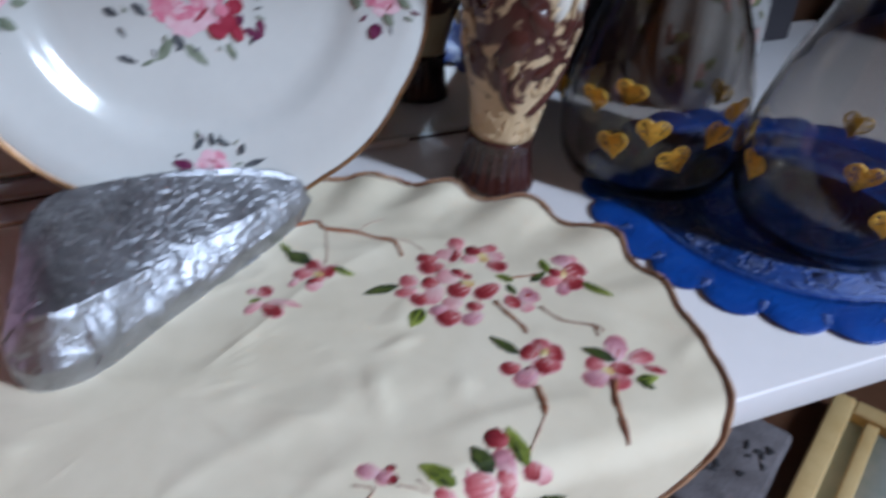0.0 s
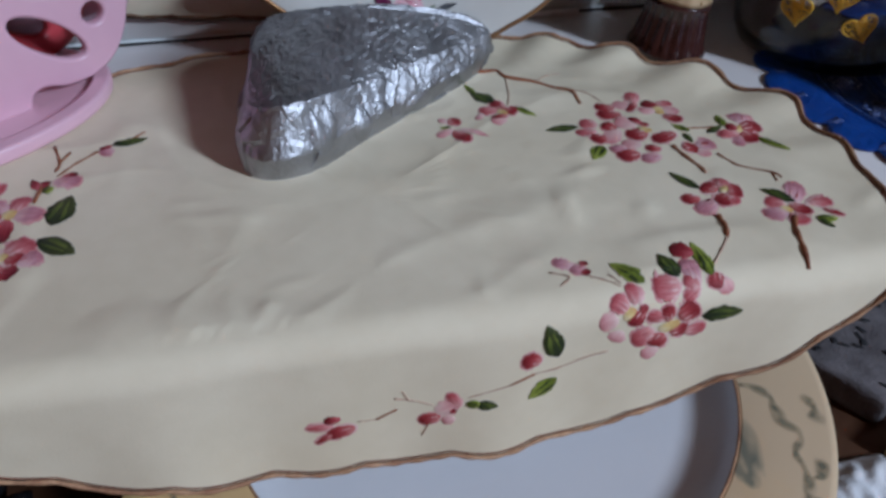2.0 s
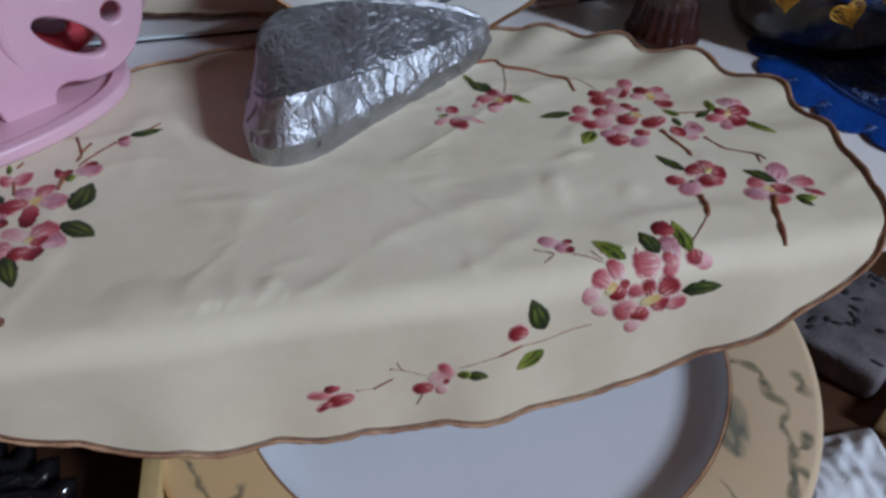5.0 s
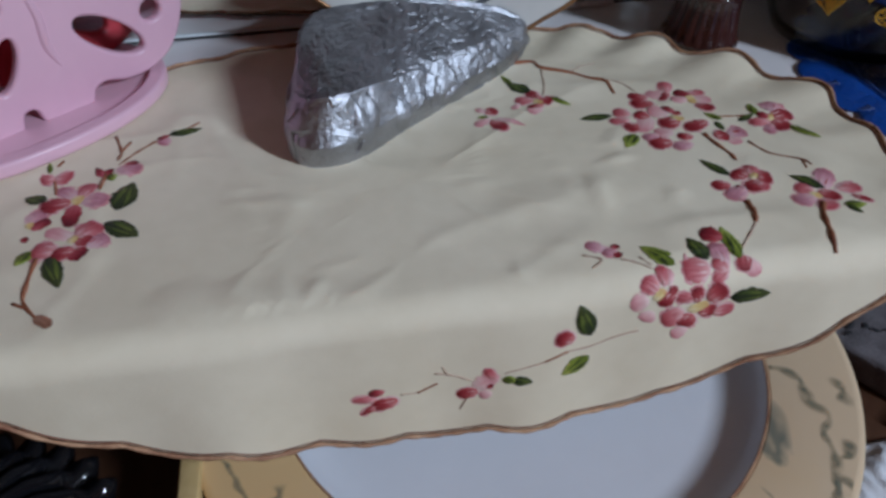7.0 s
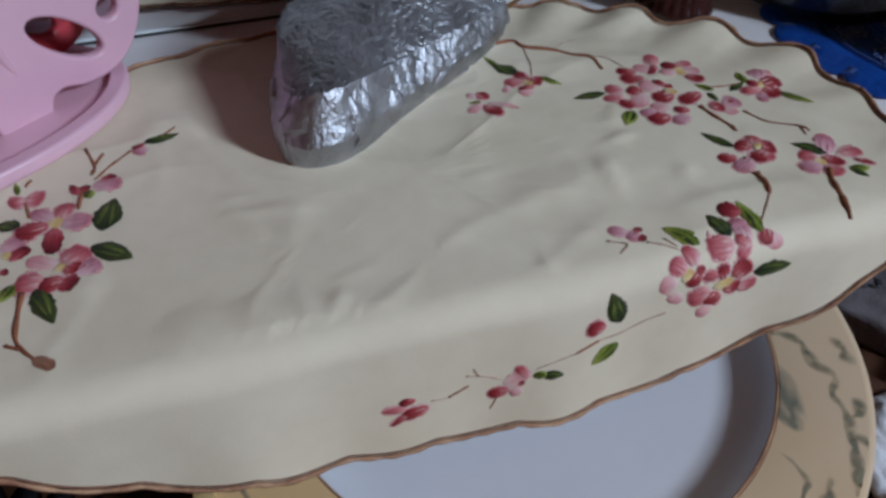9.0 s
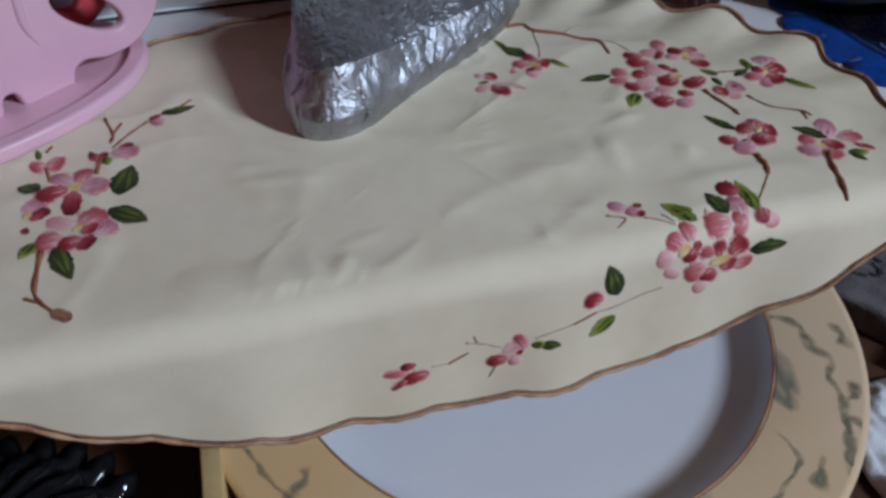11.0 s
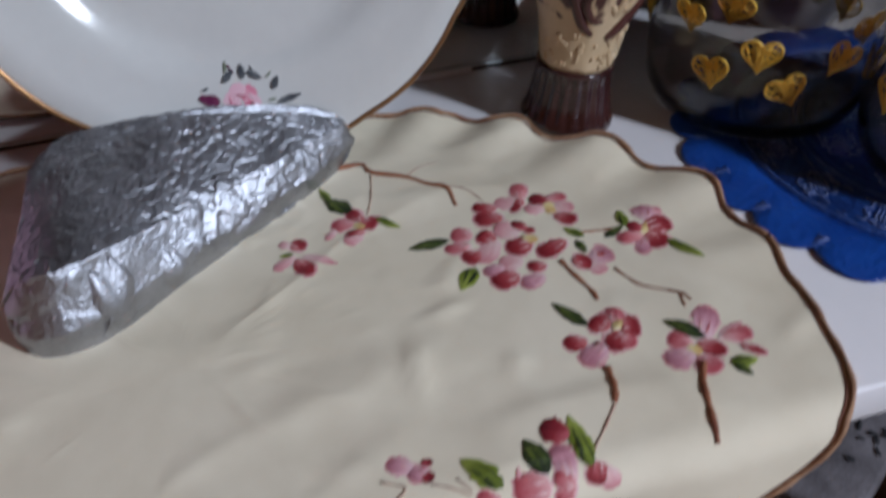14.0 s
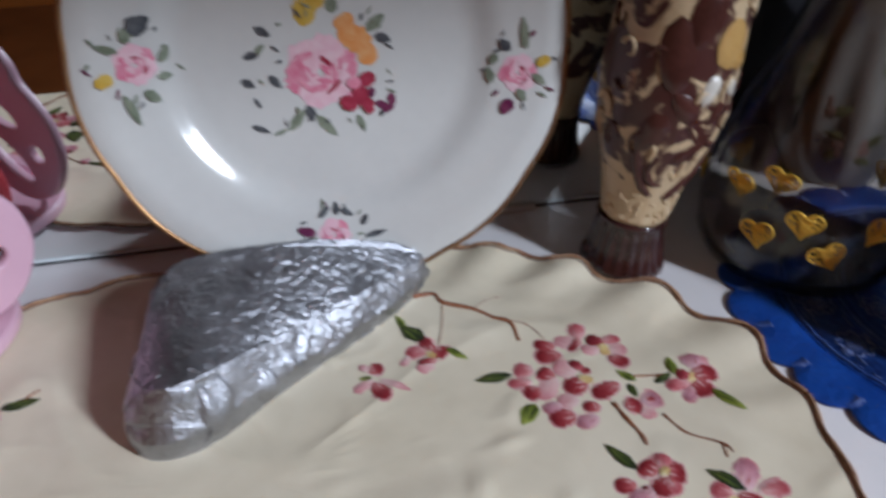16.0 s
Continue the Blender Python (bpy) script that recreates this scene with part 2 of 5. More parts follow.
for k in range(5):
    box(bm, 0.108 + 0.006 * k, 0.111 + 0.006 * k, MY - 0.0050, MY - 0.0040, 0.0012, 0.0026, 0.0003, 1)
part("mirror_clip", rel(bm, mirror), CHROME, mirror, "small embossed chrome clip")
mirror.rotation_euler = (0, 0, radians(1.2))

# ---- embroidered cloth, laid on the board and hanging over its front ----
CU, CV, CA, CB = -0.020, 0.030, 0.226, 0.148
FOLD, FR, LIFT = -0.0395, 0.0125, 0.0012


def pucker(a):
    """Waves of the edge beside the vase, 0 to 1, a full wave every 12 degrees."""
    fade = max(0.0, min(1.0, (a + 0.10) / 0.15)) * max(0.0, min(1.0, (1.25 - a) / 0.5))
    return fade * (0.5 + 0.5 * math.cos(30 * (a - 0.39)))


CREASES = [((0.062, 0.030), (0.056, -0.018), 0.0016), ((0.058, 0.026), (0.094, 0.034), 0.0012), ((0.096, 0.010), (0.088, -0.012), 0.0010), ((-0.078, -0.022), (-0.030, -0.016), 0.0010), ((-0.064, -0.024), (-0.069, -0.040), 0.0010), ((-0.020, 0.012), (0.030, 0.030), 0.0009), ((-0.110, 0.030), (-0.060, 0.020), 0.0009)]


def lay(u, v, up=0.0):
    """Where a point of the flat cloth lies: on the board, round its edge, or hanging."""
    w = 0.0009 * noise.noise((u * 26, v * 40, 1.7)) + 0.0007 * noise.noise((u * 9 - v * 14, v * 55 + u * 12, 4.2)) + 0.0009 * (1 - abs(noise.noise((u * 13 + 3, v * 22, 9.1)))) ** 9 + 0.0007 * (1 - abs(noise.noise((u * 31, v * 24 + u * 20, 2.3)))) ** 12 - 0.0003
    for (u0, v0), (u1, v1), size in CREASES:
        du, dv = u1 - u0, v1 - v0
        n = math.hypot(du, dv)
        along = max(0.0, min(n, ((u - u0) * du + (v - v0) * dv) / n))
        off = math.hypot(u - u0 - along * du / n, v - v0 - along * dv / n)
        w += size * math.exp(-(off / 0.0035) ** 2) * (0.5 + 0.5 * math.cos(math.pi * (2 * along / n - 1)))
    if v >= FOLD:
        # puckers along the back edge
        d = math.hypot((u - CU) / CA, (v - CV) / CB)
        k = max(0.0, d - 0.66) / 0.34
        w += 0.0046 * k * k * pucker(math.atan2(v - CV, u - CU))
        return Vector((u, v, LIFT + max(0.0, w + 0.0002) + up))
    s = FOLD - v
    q = FR * math.pi / 2
    hang = 0.0022 * math.sin(u * 46 + 0.6) + 0.0012 * math.sin(u * 103)
    if s < q:
        a = s / FR
        return Vector((u, FOLD - (FR + up) * math.sin(a) - hang * 0.3 * (s / q) ** 2, LIFT - FR + (FR + up) * math.cos(a)))
    k = min(1.0, (s - q) / 0.06)
    return Vector((u, FOLD - FR - up - hang * (0.3 + 0.7 * k) - 0.003 * k, LIFT - FR - (s - q)))


def rim(a, grow=0.0):
    """The scalloped outline of the cloth at the angle a."""
    c, s = math.cos(a), math.sin(a)
    p = (2.2 if s > 0 else 2.8) if c > 0 else (2.0 if s > 0 else 2.1)
    r = (abs(c / CA) ** p + abs(s / CB) ** p) ** (-1 / p)
    b = (a + math.pi) % (2 * math.pi) - math.pi
    near = max(0.0, min(1.0, (b + 0.35) / 0.2)) * max(0.0, min(1.0, (0.75 - b) / 0.2))
    r += (1 - near) * (0.0028 * abs(math.sin(15 * a + 0.9 * math.sin(2 * a))) - 0.0012) + grow
    r += near * (-0.0058 + 0.0065 * pucker(b)) - 0.0045 * (1 - near) * max(0.0, min(1.0, (b + 1.0) / 0.3)) * (b < 0)
    r += near * (0.0026 * max(0.0, min(1.0, (0.26 - b) / 0.12)) - 0.0022 * max(0.0, min(1.0, (b - 0.30) / 0.1)))
    return CU + r * c, CV + r * s


cloth = thing("embroidered_cloth", (CU, CV, 0.0), "cream oval linen cloth with pink blossom embroidery and scalloped edge", "tablecloth")
bm = bmesh.new()
RINGS, SEG = 60, 420
prev = None
for k in range(RINGS + 1):
    f = (k / RINGS) ** 0.8
    ring = []
    for i in range(SEG):
        u, v = rim(2 * math.pi * i / SEG)
        ring.append(bm.verts.new(lay(CU + f * (u - CU), CV + f * (v - CV))) if k else None)
    if k == 1:
        mid = bm.verts.new(lay(CU, CV))
        for i in range(SEG):
            bm.faces.new((mid, ring[i], ring[(i + 1) % SEG]))
    elif k > 1:
        for i in range(SEG):
            bm.faces.new((prev[i], ring[i], ring[(i + 1) % SEG], prev[(i + 1) % SEG]))
    prev = ring
sheet = part("linen", rel(bm, cloth), LINEN, cloth)
thick = sheet.modifiers.new("thickness", "SOLIDIFY")
thick.thickness, thick.offset = 0.0007, -1
bm = bmesh.new()
loop = [lay(*rim(2 * math.pi * i / 600), 0.0007) for i in range(600)]
tube(bm, loop + loop[:1], 0.00092, 6, lambda k: 1 + 0.22 * math.sin(610 * k) + 0.3 * noise.noise((k * 60, 2, 1)))
part("corded_edge", rel(bm, cloth), HEM, cloth, "rust-brown corded scalloped edge")
bm = bmesh.new()
loop = [lay(*rim(2 * math.pi * i / 600, -0.0019), 0.0002) for i in range(600)]
tube(bm, loop + loop[:1], 0.00030, 6, lambda k: 1 + 0.5 * noise.noise((k * 45, 7, 3)))
part("inner_cord", rel(bm, cloth), pbr("dark_brown_thread", (0.10, 0.034, 0.022), (0.26, 0.10, 0.06), 60, 0.7, 0.5, 1200), cloth, "thin dark brown line inside the edge")


RAG = random.Random(77)


def patch(bm, at, u, v, length, ang, wide, h0, h1, mi=0, pointed=False, ns=8, nx=5, rag=0.0):
    """A padded stitch patch (petal or leaf) laid on a surface at(u, v, up)."""
    c, s = math.cos(ang), math.sin(ang)
    rows = []
    place = {}
    layer = bm.loops.layers.uv.get("UVMap") or bm.loops.layers.uv.new("UVMap")
    seed = RAG.randint(0, 90) * 17.0
    for i in range(ns + 1):
        k = i / ns
        w = wide * (math.sin(math.pi * k) ** 0.75 * (1.15 - 0.45 * k) if pointed else math.sqrt(max(0.0, 1 - (2 * k - 1) ** 2)) * (0.78 + 0.34 * k))
        row = []
        left, right = 1 + RAG.uniform(-rag, rag), 1 + RAG.uniform(-rag, rag)
        for j in range(nx):
            x = (2 * j / (nx - 1) - 1)
            p, q = (k - 0.5) * length, x * w / 2 * (left if x < 0 else right)
            dome = h0 + h1 * max(0.0, 1 - x * x) * min(1.0, 4 * k * (1 - k) + 0.15)
            if i in (0, ns):
                dome = h0
            vert = bm.verts.new(at(u + p * c - q * s, v + p * s + q * c, dome))
            place[vert] = (1000 * q + seed, k)
            row.append(vert)
        rows.append(row)
    for a, b in zip(rows, rows[1:]):
        for j in range(nx - 1):
            f = bm.faces.new((a[j], a[j + 1], b[j + 1], b[j]))
            f.material_index = mi
            for loop in f.loops:
                loop[layer].uv = place[loop.vert]


def multi(ob, mats):
    for m in mats:
        ob.data.materials.append(m)


# ---- embroidery on the cloth; places in millimetres on the flat cloth ----
def thread(name, tones, lean=-0.75, width=1.5):
    """Satin stitch: strands along the patch, shading from one end to the other."""
    m = pbr(name, tones[1], None, rough=0.6, bump=0.5, bscale=1800, spec=0.3)
    nt = m.node_tree
    b = nt.nodes["Principled BSDF"]
    uv = nt.nodes.new("ShaderNodeUVMap")
    uv.uv_map = "UVMap"
    sep = nt.nodes.new("ShaderNodeSeparateXYZ")
    nt.links.new(uv.outputs[0], sep.inputs[0])
    stretch = nt.nodes.new("ShaderNodeVectorMath")
    stretch.operation = "MULTIPLY"
    stretch.inputs[1].default_value = (width, 1.3, 1)
    nt.links.new(uv.outputs[0], stretch.inputs[0])
    strands = nt.nodes.new("ShaderNodeTexNoise")
    strands.inputs["Scale"].default_value, strands.inputs["Detail"].default_value = 1.0, 4
    nt.links.new(stretch.outputs[0], strands.inputs["Vector"])
    end = nt.nodes.new("ShaderNodeMath")
    end.operation = "MULTIPLY_ADD"
    nt.links.new(sep.outputs[1], end.inputs[0])
    end.inputs[1].default_value, end.inputs[2].default_value = lean, -0.5 * lean
    total = nt.nodes.new("ShaderNodeMath")
    total.operation = "MULTIPLY_ADD"
    nt.links.new(strands.outputs["Fac"], total.inputs[0])
    total.inputs[1].default_value = 1.15
    nt.links.new(end.outputs[0], total.inputs[2])
    ramp = nt.nodes.new("ShaderNodeValToRGB")
    ramp.color_ramp.elements[0].position, ramp.color_ramp.elements[1].position = 0.26, 0.94
    ramp.color_ramp.elements[0].color, ramp.color_ramp.elements[1].color = (*tones[0], 1), (*tones[2], 1)
    mid = ramp.color_ramp.elements.new(0.56)
    mid.color = (*tones[1], 1)
    nt.links.new(total.outputs[0], ramp.inputs[0])
    nt.links.new(ramp.outputs[0], b.inputs["Base Color"])
    relief = nt.nodes.new("ShaderNodeBump")
    relief.inputs["Strength"].default_value, relief.inputs["Distance"].default_value = 0.6, 0.0003
    nt.links.new(strands.outputs["Fac"], relief.inputs["Height"])
    nt.links.new(relief.outputs[0], b.inputs["Normal"])
    return m


THREADS = [
    thread("pale_pink_thread", ((0.62, 0.24, 0.26), (0.75, 0.42, 0.42), (0.80, 0.60, 0.56))),
    thread("rose_thread", ((0.42, 0.06, 0.075), (0.58, 0.17, 0.185), (0.74, 0.38, 0.37))),
    thread("crimson_thread", ((0.21, 0.011, 0.017), (0.36, 0.038, 0.048), (0.55, 0.15, 0.15))),
    thread("plum_thread", ((0.11, 0.008, 0.014), (0.30, 0.025, 0.036), (0.55, 0.13, 0.15))),
    thread("yellow_thread", ((0.60, 0.36, 0.14), (0.76, 0.58, 0.25), (0.82, 0.70, 0.45))),
    thread("mauve_thread", ((0.42, 0.15, 0.19), (0.62, 0.30, 0.35), (0.74, 0.50, 0.53))),
    thread("fawn_thread", ((0.20, 0.085, 0.05), (0.35, 0.17, 0.11), (0.46, 0.27, 0.18))),
]
LEAF_DARK = thread("dark_green_thread", ((0.010, 0.017, 0.008), (0.028, 0.042, 0.014), (0.085, 0.10, 0.025)), 0.4)
LEAF_MID = thread("leaf_green_thread", ((0.03, 0.05, 0.012), (0.085, 0.12, 0.022), (0.22, 0.26, 0.05)), 0.5)
LEAF_LIGHT = thread("moss_green_thread", ((0.075, 0.105, 0.014), (0.19, 0.24, 0.028), (0.38, 0.42, 0.10)), 0.5)
TWIG = pbr("brown_twig_thread", (0.19, 0.050, 0.022), (0.40, 0.15, 0.070), 90, 0.7, 0.5, 1800)
TWIG_PALE = pbr("fawn_twig_thread", (0.42, 0.25, 0.19), (0.56, 0.42, 0.32), 90, 0.7, 0.5, 1800)


def on_cloth(u, v, up):
    return lay(u, v, up) - Vector(cloth.location)


def spray(petals, leaves, stems):
    """Petals and leaves from base to tip with a width and a shade, and stems with a thickness."""
    for n, (u0, v0, u1, v1, wide, shade) in enumerate(petals):
        size, a = math.hypot(u1 - u0, v1 - v0), math.atan2(v1 - v0, u1 - u0)
        u, v = (u0 + u1) / 2, (v0 + v1) / 2
        k = 0.00008 * (n % 5)
        bm = bmesh.new()
        if shade in (1, 2, 5):
            patch(bm, on_cloth, u / 1000, v / 1000, size * 1.30e-3, a, wide * 1.38e-3, 0.00003 + 0.3 * k, 0.00015, 0, False, 14, 5, 0.2)
        patch(bm, on_cloth, u / 1000, v / 1000, size * 1.10e-3, a, wide * 1.10e-3, (0.00012 if shade == 0 else 0.00022) + 0.6 * k, 0.0004, shade, wide < 0.45 * size, 14, 5, 0.17)
        if shade in (1, 2, 5) and size > 5:
            for side in (-1, 1):
                patch(bm, on_cloth, (u - 0.18 * size * math.cos(a) - side * 0.16 * wide * math.sin(a)) / 1000, (v - 0.18 * size * math.sin(a) + side * 0.16 * wide * math.cos(a)) / 1000, size * 0.5e-3, a + 0.12 * side, wide * 0.12e-3, 0.00066 + 0.6 * k, 0.0001, 0 if (n + side) % 3 else 1, True, 8, 3, 0.3)
        multi(part("petal", bm, None, cloth, ("pale pink", "rose pink", "crimson", "plum red", "yellow", "mauve pink", "fawn brown")[shade] + " satin-stitched petal"), THREADS)
    for u0, v0, u1, v1, wide, shade in leaves:
        bm = bmesh.new()
        d, a = math.hypot(u1 - u0, v1 - v0), math.atan2(v1 - v0, u1 - u0)
        u, v = (u0 + u1) / 2, (v0 + v1) / 2
        patch(bm, on_cloth, u / 1000, v / 1000, d * 1e-3, a, wide * 1.08e-3, 0.0003, 0.0005, 0, True, 16, 5, 0.12)
        for side in (-1, 1):
            patch(bm, on_cloth, (u - 0.05 * d * math.cos(a) - side * 0.17 * wide * math.sin(a)) / 1000, (v - 0.05 * d * math.sin(a) + side * 0.17 * wide * math.cos(a)) / 1000, d * 0.66e-3, a - 0.10 * side, wide * (0.26 if side > 0 else 0.14) * 1e-3, 0.00074, 0.0001, 1, True, 10, 3, 0.3)
        multi(part("leaf", bm, None, cloth, ("moss green" if shade else "dark green") + " satin-stitched leaf"), [LEAF_LIGHT, LEAF_DARK] if shade else [LEAF_DARK, LEAF_MID])
    for thick, pts in stems:
        bm = bmesh.new()
        path = smooth_path([(u / 1000, v / 1000, 0) for u, v in pts], 6)
        tube(bm, [on_cloth(p.x, p.y, 0.0001) for p in path], 0.00088 * thick, 6, lambda k: 1.1 - 0.15 * k + 0.22 * math.sin(17 * k + 1))
        part("twig", bm, TWIG if thick > 0.45 else TWIG_PALE, cloth, "brown stem-stitched twig" if thick > 0.45 else "fine fawn stem-stitched twig")


spray(
    [(24.9, 81.3, 31.3, 82.5, 6.4, 2), (26.6, 73.3, 30.8, 63, 6.4, 2), (26, 75.8, 17.9, 69.4, 5.1, 0), (29.4, 75, 41.5, 66.3, 4.1, 0), (24.9, 81.3, 21.5, 85, 3.9, 0)],
    [(26, 76.8, 20.2, 76.9, 2.8, 1)],
    [],
)
spray(
    [(54.9, 86.6, 52.2, 96.8, 6, 2), (55.8, 88.2, 60.8, 84.7, 8.7, 2), (52.7, 89, 43.7, 89.3, 6.7, 1), (54.3, 80.5, 46.9, 76.9, 6.1, 0), (55.2, 81.7, 48, 81.7, 4.3, 2), (52, 89.1, 55.8, 83.7, 4, 4), (44.1, 87.4, 40.1, 81.1, 4, 0)],
    [(52.6, 95.9, 43, 107.8, 8, 0), (45.3, 104.4, 42, 116.4, 3.7, 1), (61.2, 88.8, 70.4, 80.1, 3.8, 1)],
    [(1.25, [(51.7, 128.7), (63, 129.4), (66.3, 122.2), (79.9, 114.6), (89, 105.8), (95.1, 100.2), (96, 87.8)]), (0.4, [(65.8, 120.2), (62.2, 102.2), (58.6, 92.1)]), (0.3, [(81.3, 115.2), (88.8, 120.4), (97.1, 121.1)]), (0.4, [(94.9, 102.3), (103, 97), (108, 86.8)])],
)
spray(
    [(121.6, 77.6, 112.9, 85.6, 8.3, 0), (130.8, 74.2, 122.5, 76.2, 7.4, 0), (134.4, 73.3, 142.5, 72.4, 7.5, 0), (115.2, 62.6, 106.8, 68.3, 10.1, 0), (110.8, 80.3, 102.8, 83.8, 6.3, 2), (111.9, 74.3, 101.1, 75.9, 8.3, 2), (123.2, 83.7, 124.8, 91.9, 6.6, 1), (123.5, 82.9, 117.3, 76.8, 4.5, 2), (133.5, 77.4, 127.1, 82.7, 7.1, 3), (133.2, 79.7, 141.4, 79.4, 5.1, 1), (133.1, 69.1, 139.4, 62.9, 6.8, 2), (132.1, 78.9, 133, 70.6, 4.9, 4)],
    [(87.1, 66.7, 69.9, 66.1, 6.1, 0)],
    [],
)
spray(
    [(105.2, 61.5, 95.6, 50.4, 8.7, 0), (111, 46.7, 101.9, 47.3, 8.1, 0), (115.1, 36.1, 106.5, 33.6, 6.1, 5), (102.6, 45.5, 95.3, 43.5, 5.8, 5), (118.3, 63.6, 114.4, 69.3, 5.6, 3), (117.4, 62.1, 121.4, 63.2, 3.8, 2), (117.3, 54.4, 107.6, 54.8, 9.1, 2), (130.3, 51.9, 118.7, 47.4, 7.5, 2), (96.2, 66.6, 89.3, 69.7, 7.5, 1), (93.6, 60.9, 84.7, 61.4, 5.3, 1), (104.7, 61.7, 98.9, 65.9, 7.8, 2), (96.4, 56.2, 89.7, 53.2, 7.7, 2), (118.3, 41, 111.8, 42.6, 5.6, 2), (106.3, 38.9, 96.4, 38.2, 9.4, 2), (115.6, 59.7, 119.9, 55.2, 5, 4)],
    [(92.1, 48, 83.5, 37.7, 7.4, 1), (135, 51.4, 135.9, 43.2, 4, 0)],
    [],
)
spray(
    [(136.9, 40.3, 144.9, 41.6, 8.3, 5), (136.3, 37.2, 137.7, 31.2, 6.7, 0), (128.7, 39.1, 135.7, 39, 7.9, 2), (138.6, 40.6, 143.2, 41.4, 3.5, 2), (166.9, 54.4, 168.5, 61.6, 8.3, 5), (165.2, 56.5, 175, 58.8, 6.2, 0), (164.8, 50.1, 175.1, 51, 8.8, 2), (163.6, 47.1, 166.7, 38.8, 8.9, 2), (163.2, 49.9, 157.5, 52.5, 5.8, 3), (161.4, 46.7, 151.4, 46.1, 5.5, 1), (161.9, 44.9, 156.4, 37, 5.4, 5), (161.3, 46.4, 165.7, 52.5, 3.2, 4)],
    [(139, 52.4, 132.8, 60, 4.4, 1), (146.4, 49.3, 155.9, 52.9, 3.9, 0), (156.5, 52.1, 158.3, 62.8, 4.9, 1), (169.2, 41.7, 177.2, 26.3, 5.6, 1)],
    [(0.5, [(136.4, 55.9), (144.4, 54.1), (153.8, 52.8)]), (1.0, [(124.8, 41.7), (126.3, 35), (129.5, 23.6), (129.5, 18.4)]), (0.6, [(142.8, 32.4), (145.2, 26.3), (148.7, 20.3), (159.2, 12.6), (161.1, 7.9)]), (0.5, [(159, 12.3), (157.6, 5.9)])],
)
spray(
    [(127.3, 4.1, 123, 9.4, 8.5, 2), (129.7, 6.1, 133.2, 11.8, 6.5, 1), (131.4, 3.6, 137.5, 1.6, 9.3, 2), (132.1, -0.4, 123.4, -4.2, 7.4, 2), (128.7, -0.9, 132.3, -5.6, 5.8, 1), (117.5, 1.3, 110, 1.5, 6.3, 2), (123, -2.1, 113.4, -7.7, 7.1, 5), (118.1, -7.8, 118, -11.2, 3.2, 0), (121.7, -3.1, 119.8, -0.6, 2.2, 3), (128.4, 2.5, 132.3, 5.5, 3.4, 4)],
    [(120.8, 7.2, 112.9, 21.8, 5.4, 0)],
    [],
)
spray(
    [(161.5, -11.3, 172.6, -6.3, 5.3, 0), (156.3, -8.8, 164.2, 2.4, 8.1, 5), (163, -10.4, 173.1, -10.6, 6.5, 1), (166.9, -15.6, 172.7, -20.9, 3.5, 2), (153.1, -11.3, 160.2, -16.5, 6.5, 2), (151.2, -10.9, 145.1, -6.1, 7.1, 1), (149.8, -14, 139.7, -15.9, 7.7, 5), (150.9, -16.2, 152.7, -23.7, 7.5, 1), (149, -10.8, 152.6, -14.7, 4, 4)],
    [(157.5, -9.4, 146.4, 2.1, 5.7, 0), (158.8, -22.4, 169.2, -22.5, 5.2, 1), (159.7, -21.8, 163.6, -28.6, 3.8, 0)],
    [],
)
spray(
    [],
    [],
    [(1.25, [(150.5, -19.3), (145.5, -28.1), (142.5, -37.8), (140, -47.4)]), (1.2, [(119.5, -11.8), (118.2, -19.6), (115.6, -26)]), (0.45, [(115.2, -26.6), (108.1, -34), (99.6, -42.5)])],
)
spray(
    [(103.2, -45.3, 104.8, -52.4, 6.5, 0), (68.5, -51.4, 69.2, -45, 3.8, 0), (96.6, -33.4, 89.6, -28.2, 8.3, 3), (92.4, -46.5, 91.6, -36.2, 6.6, 5), (93.1, -48.2, 88.5, -44, 5.5, 1), (93.1, -48.2, 87.2, -52.1, 4.7, 1), (85.5, -46.7, 75.5, -46.4, 9.6, 1), (101.5, -43.7, 100.4, -49.7, 6.9, 2), (86.1, -60.8, 92, -55.5, 9.8, 2), (81.4, -60.8, 79.5, -53.7, 5.3, 2), (80, -59.5, 72.2, -56.8, 5.1, 1), (83, -66.5, 90.7, -67.3, 6.2, 2)],
    [(86.3, -43.3, 82.9, -30.6, 7.7, 0), (99.5, -45, 99.2, -26.3, 6.6, 1), (72.2, -43.8, 62.5, -31.5, 7.4, 1), (95.6, -61.4, 113.3, -61.9, 8.3, 0)],
    [],
)
spray(
    [(59.9, -56.3, 52.9, -58.5, 8.1, 0), (62.4, -62.7, 59.2, -67.2, 7.9, 0), (79.2, -74, 73.7, -78.6, 6.7, 0), (89.5, -67.5, 97.9, -68.4, 6.2, 1), (75.6, -65.1, 68.1, -68.9, 9.3, 1), (80.1, -67.4, 76.3, -73, 9.5, 2), (63.4, -52.9, 58.2, -48.3, 6.8, 1), (66.8, -51, 65.9, -43.6, 4.8, 1), (69.5, -54.2, 66, -60.1, 6.2, 2), (68.6, -55.4, 71.1, -52.3, 3.2, 2), (62.4, -56.9, 66.6, -53.1, 5, 4), (77.9, -64.3, 86.3, -63.3, 5.8, 4)],
    [],
    [],
)
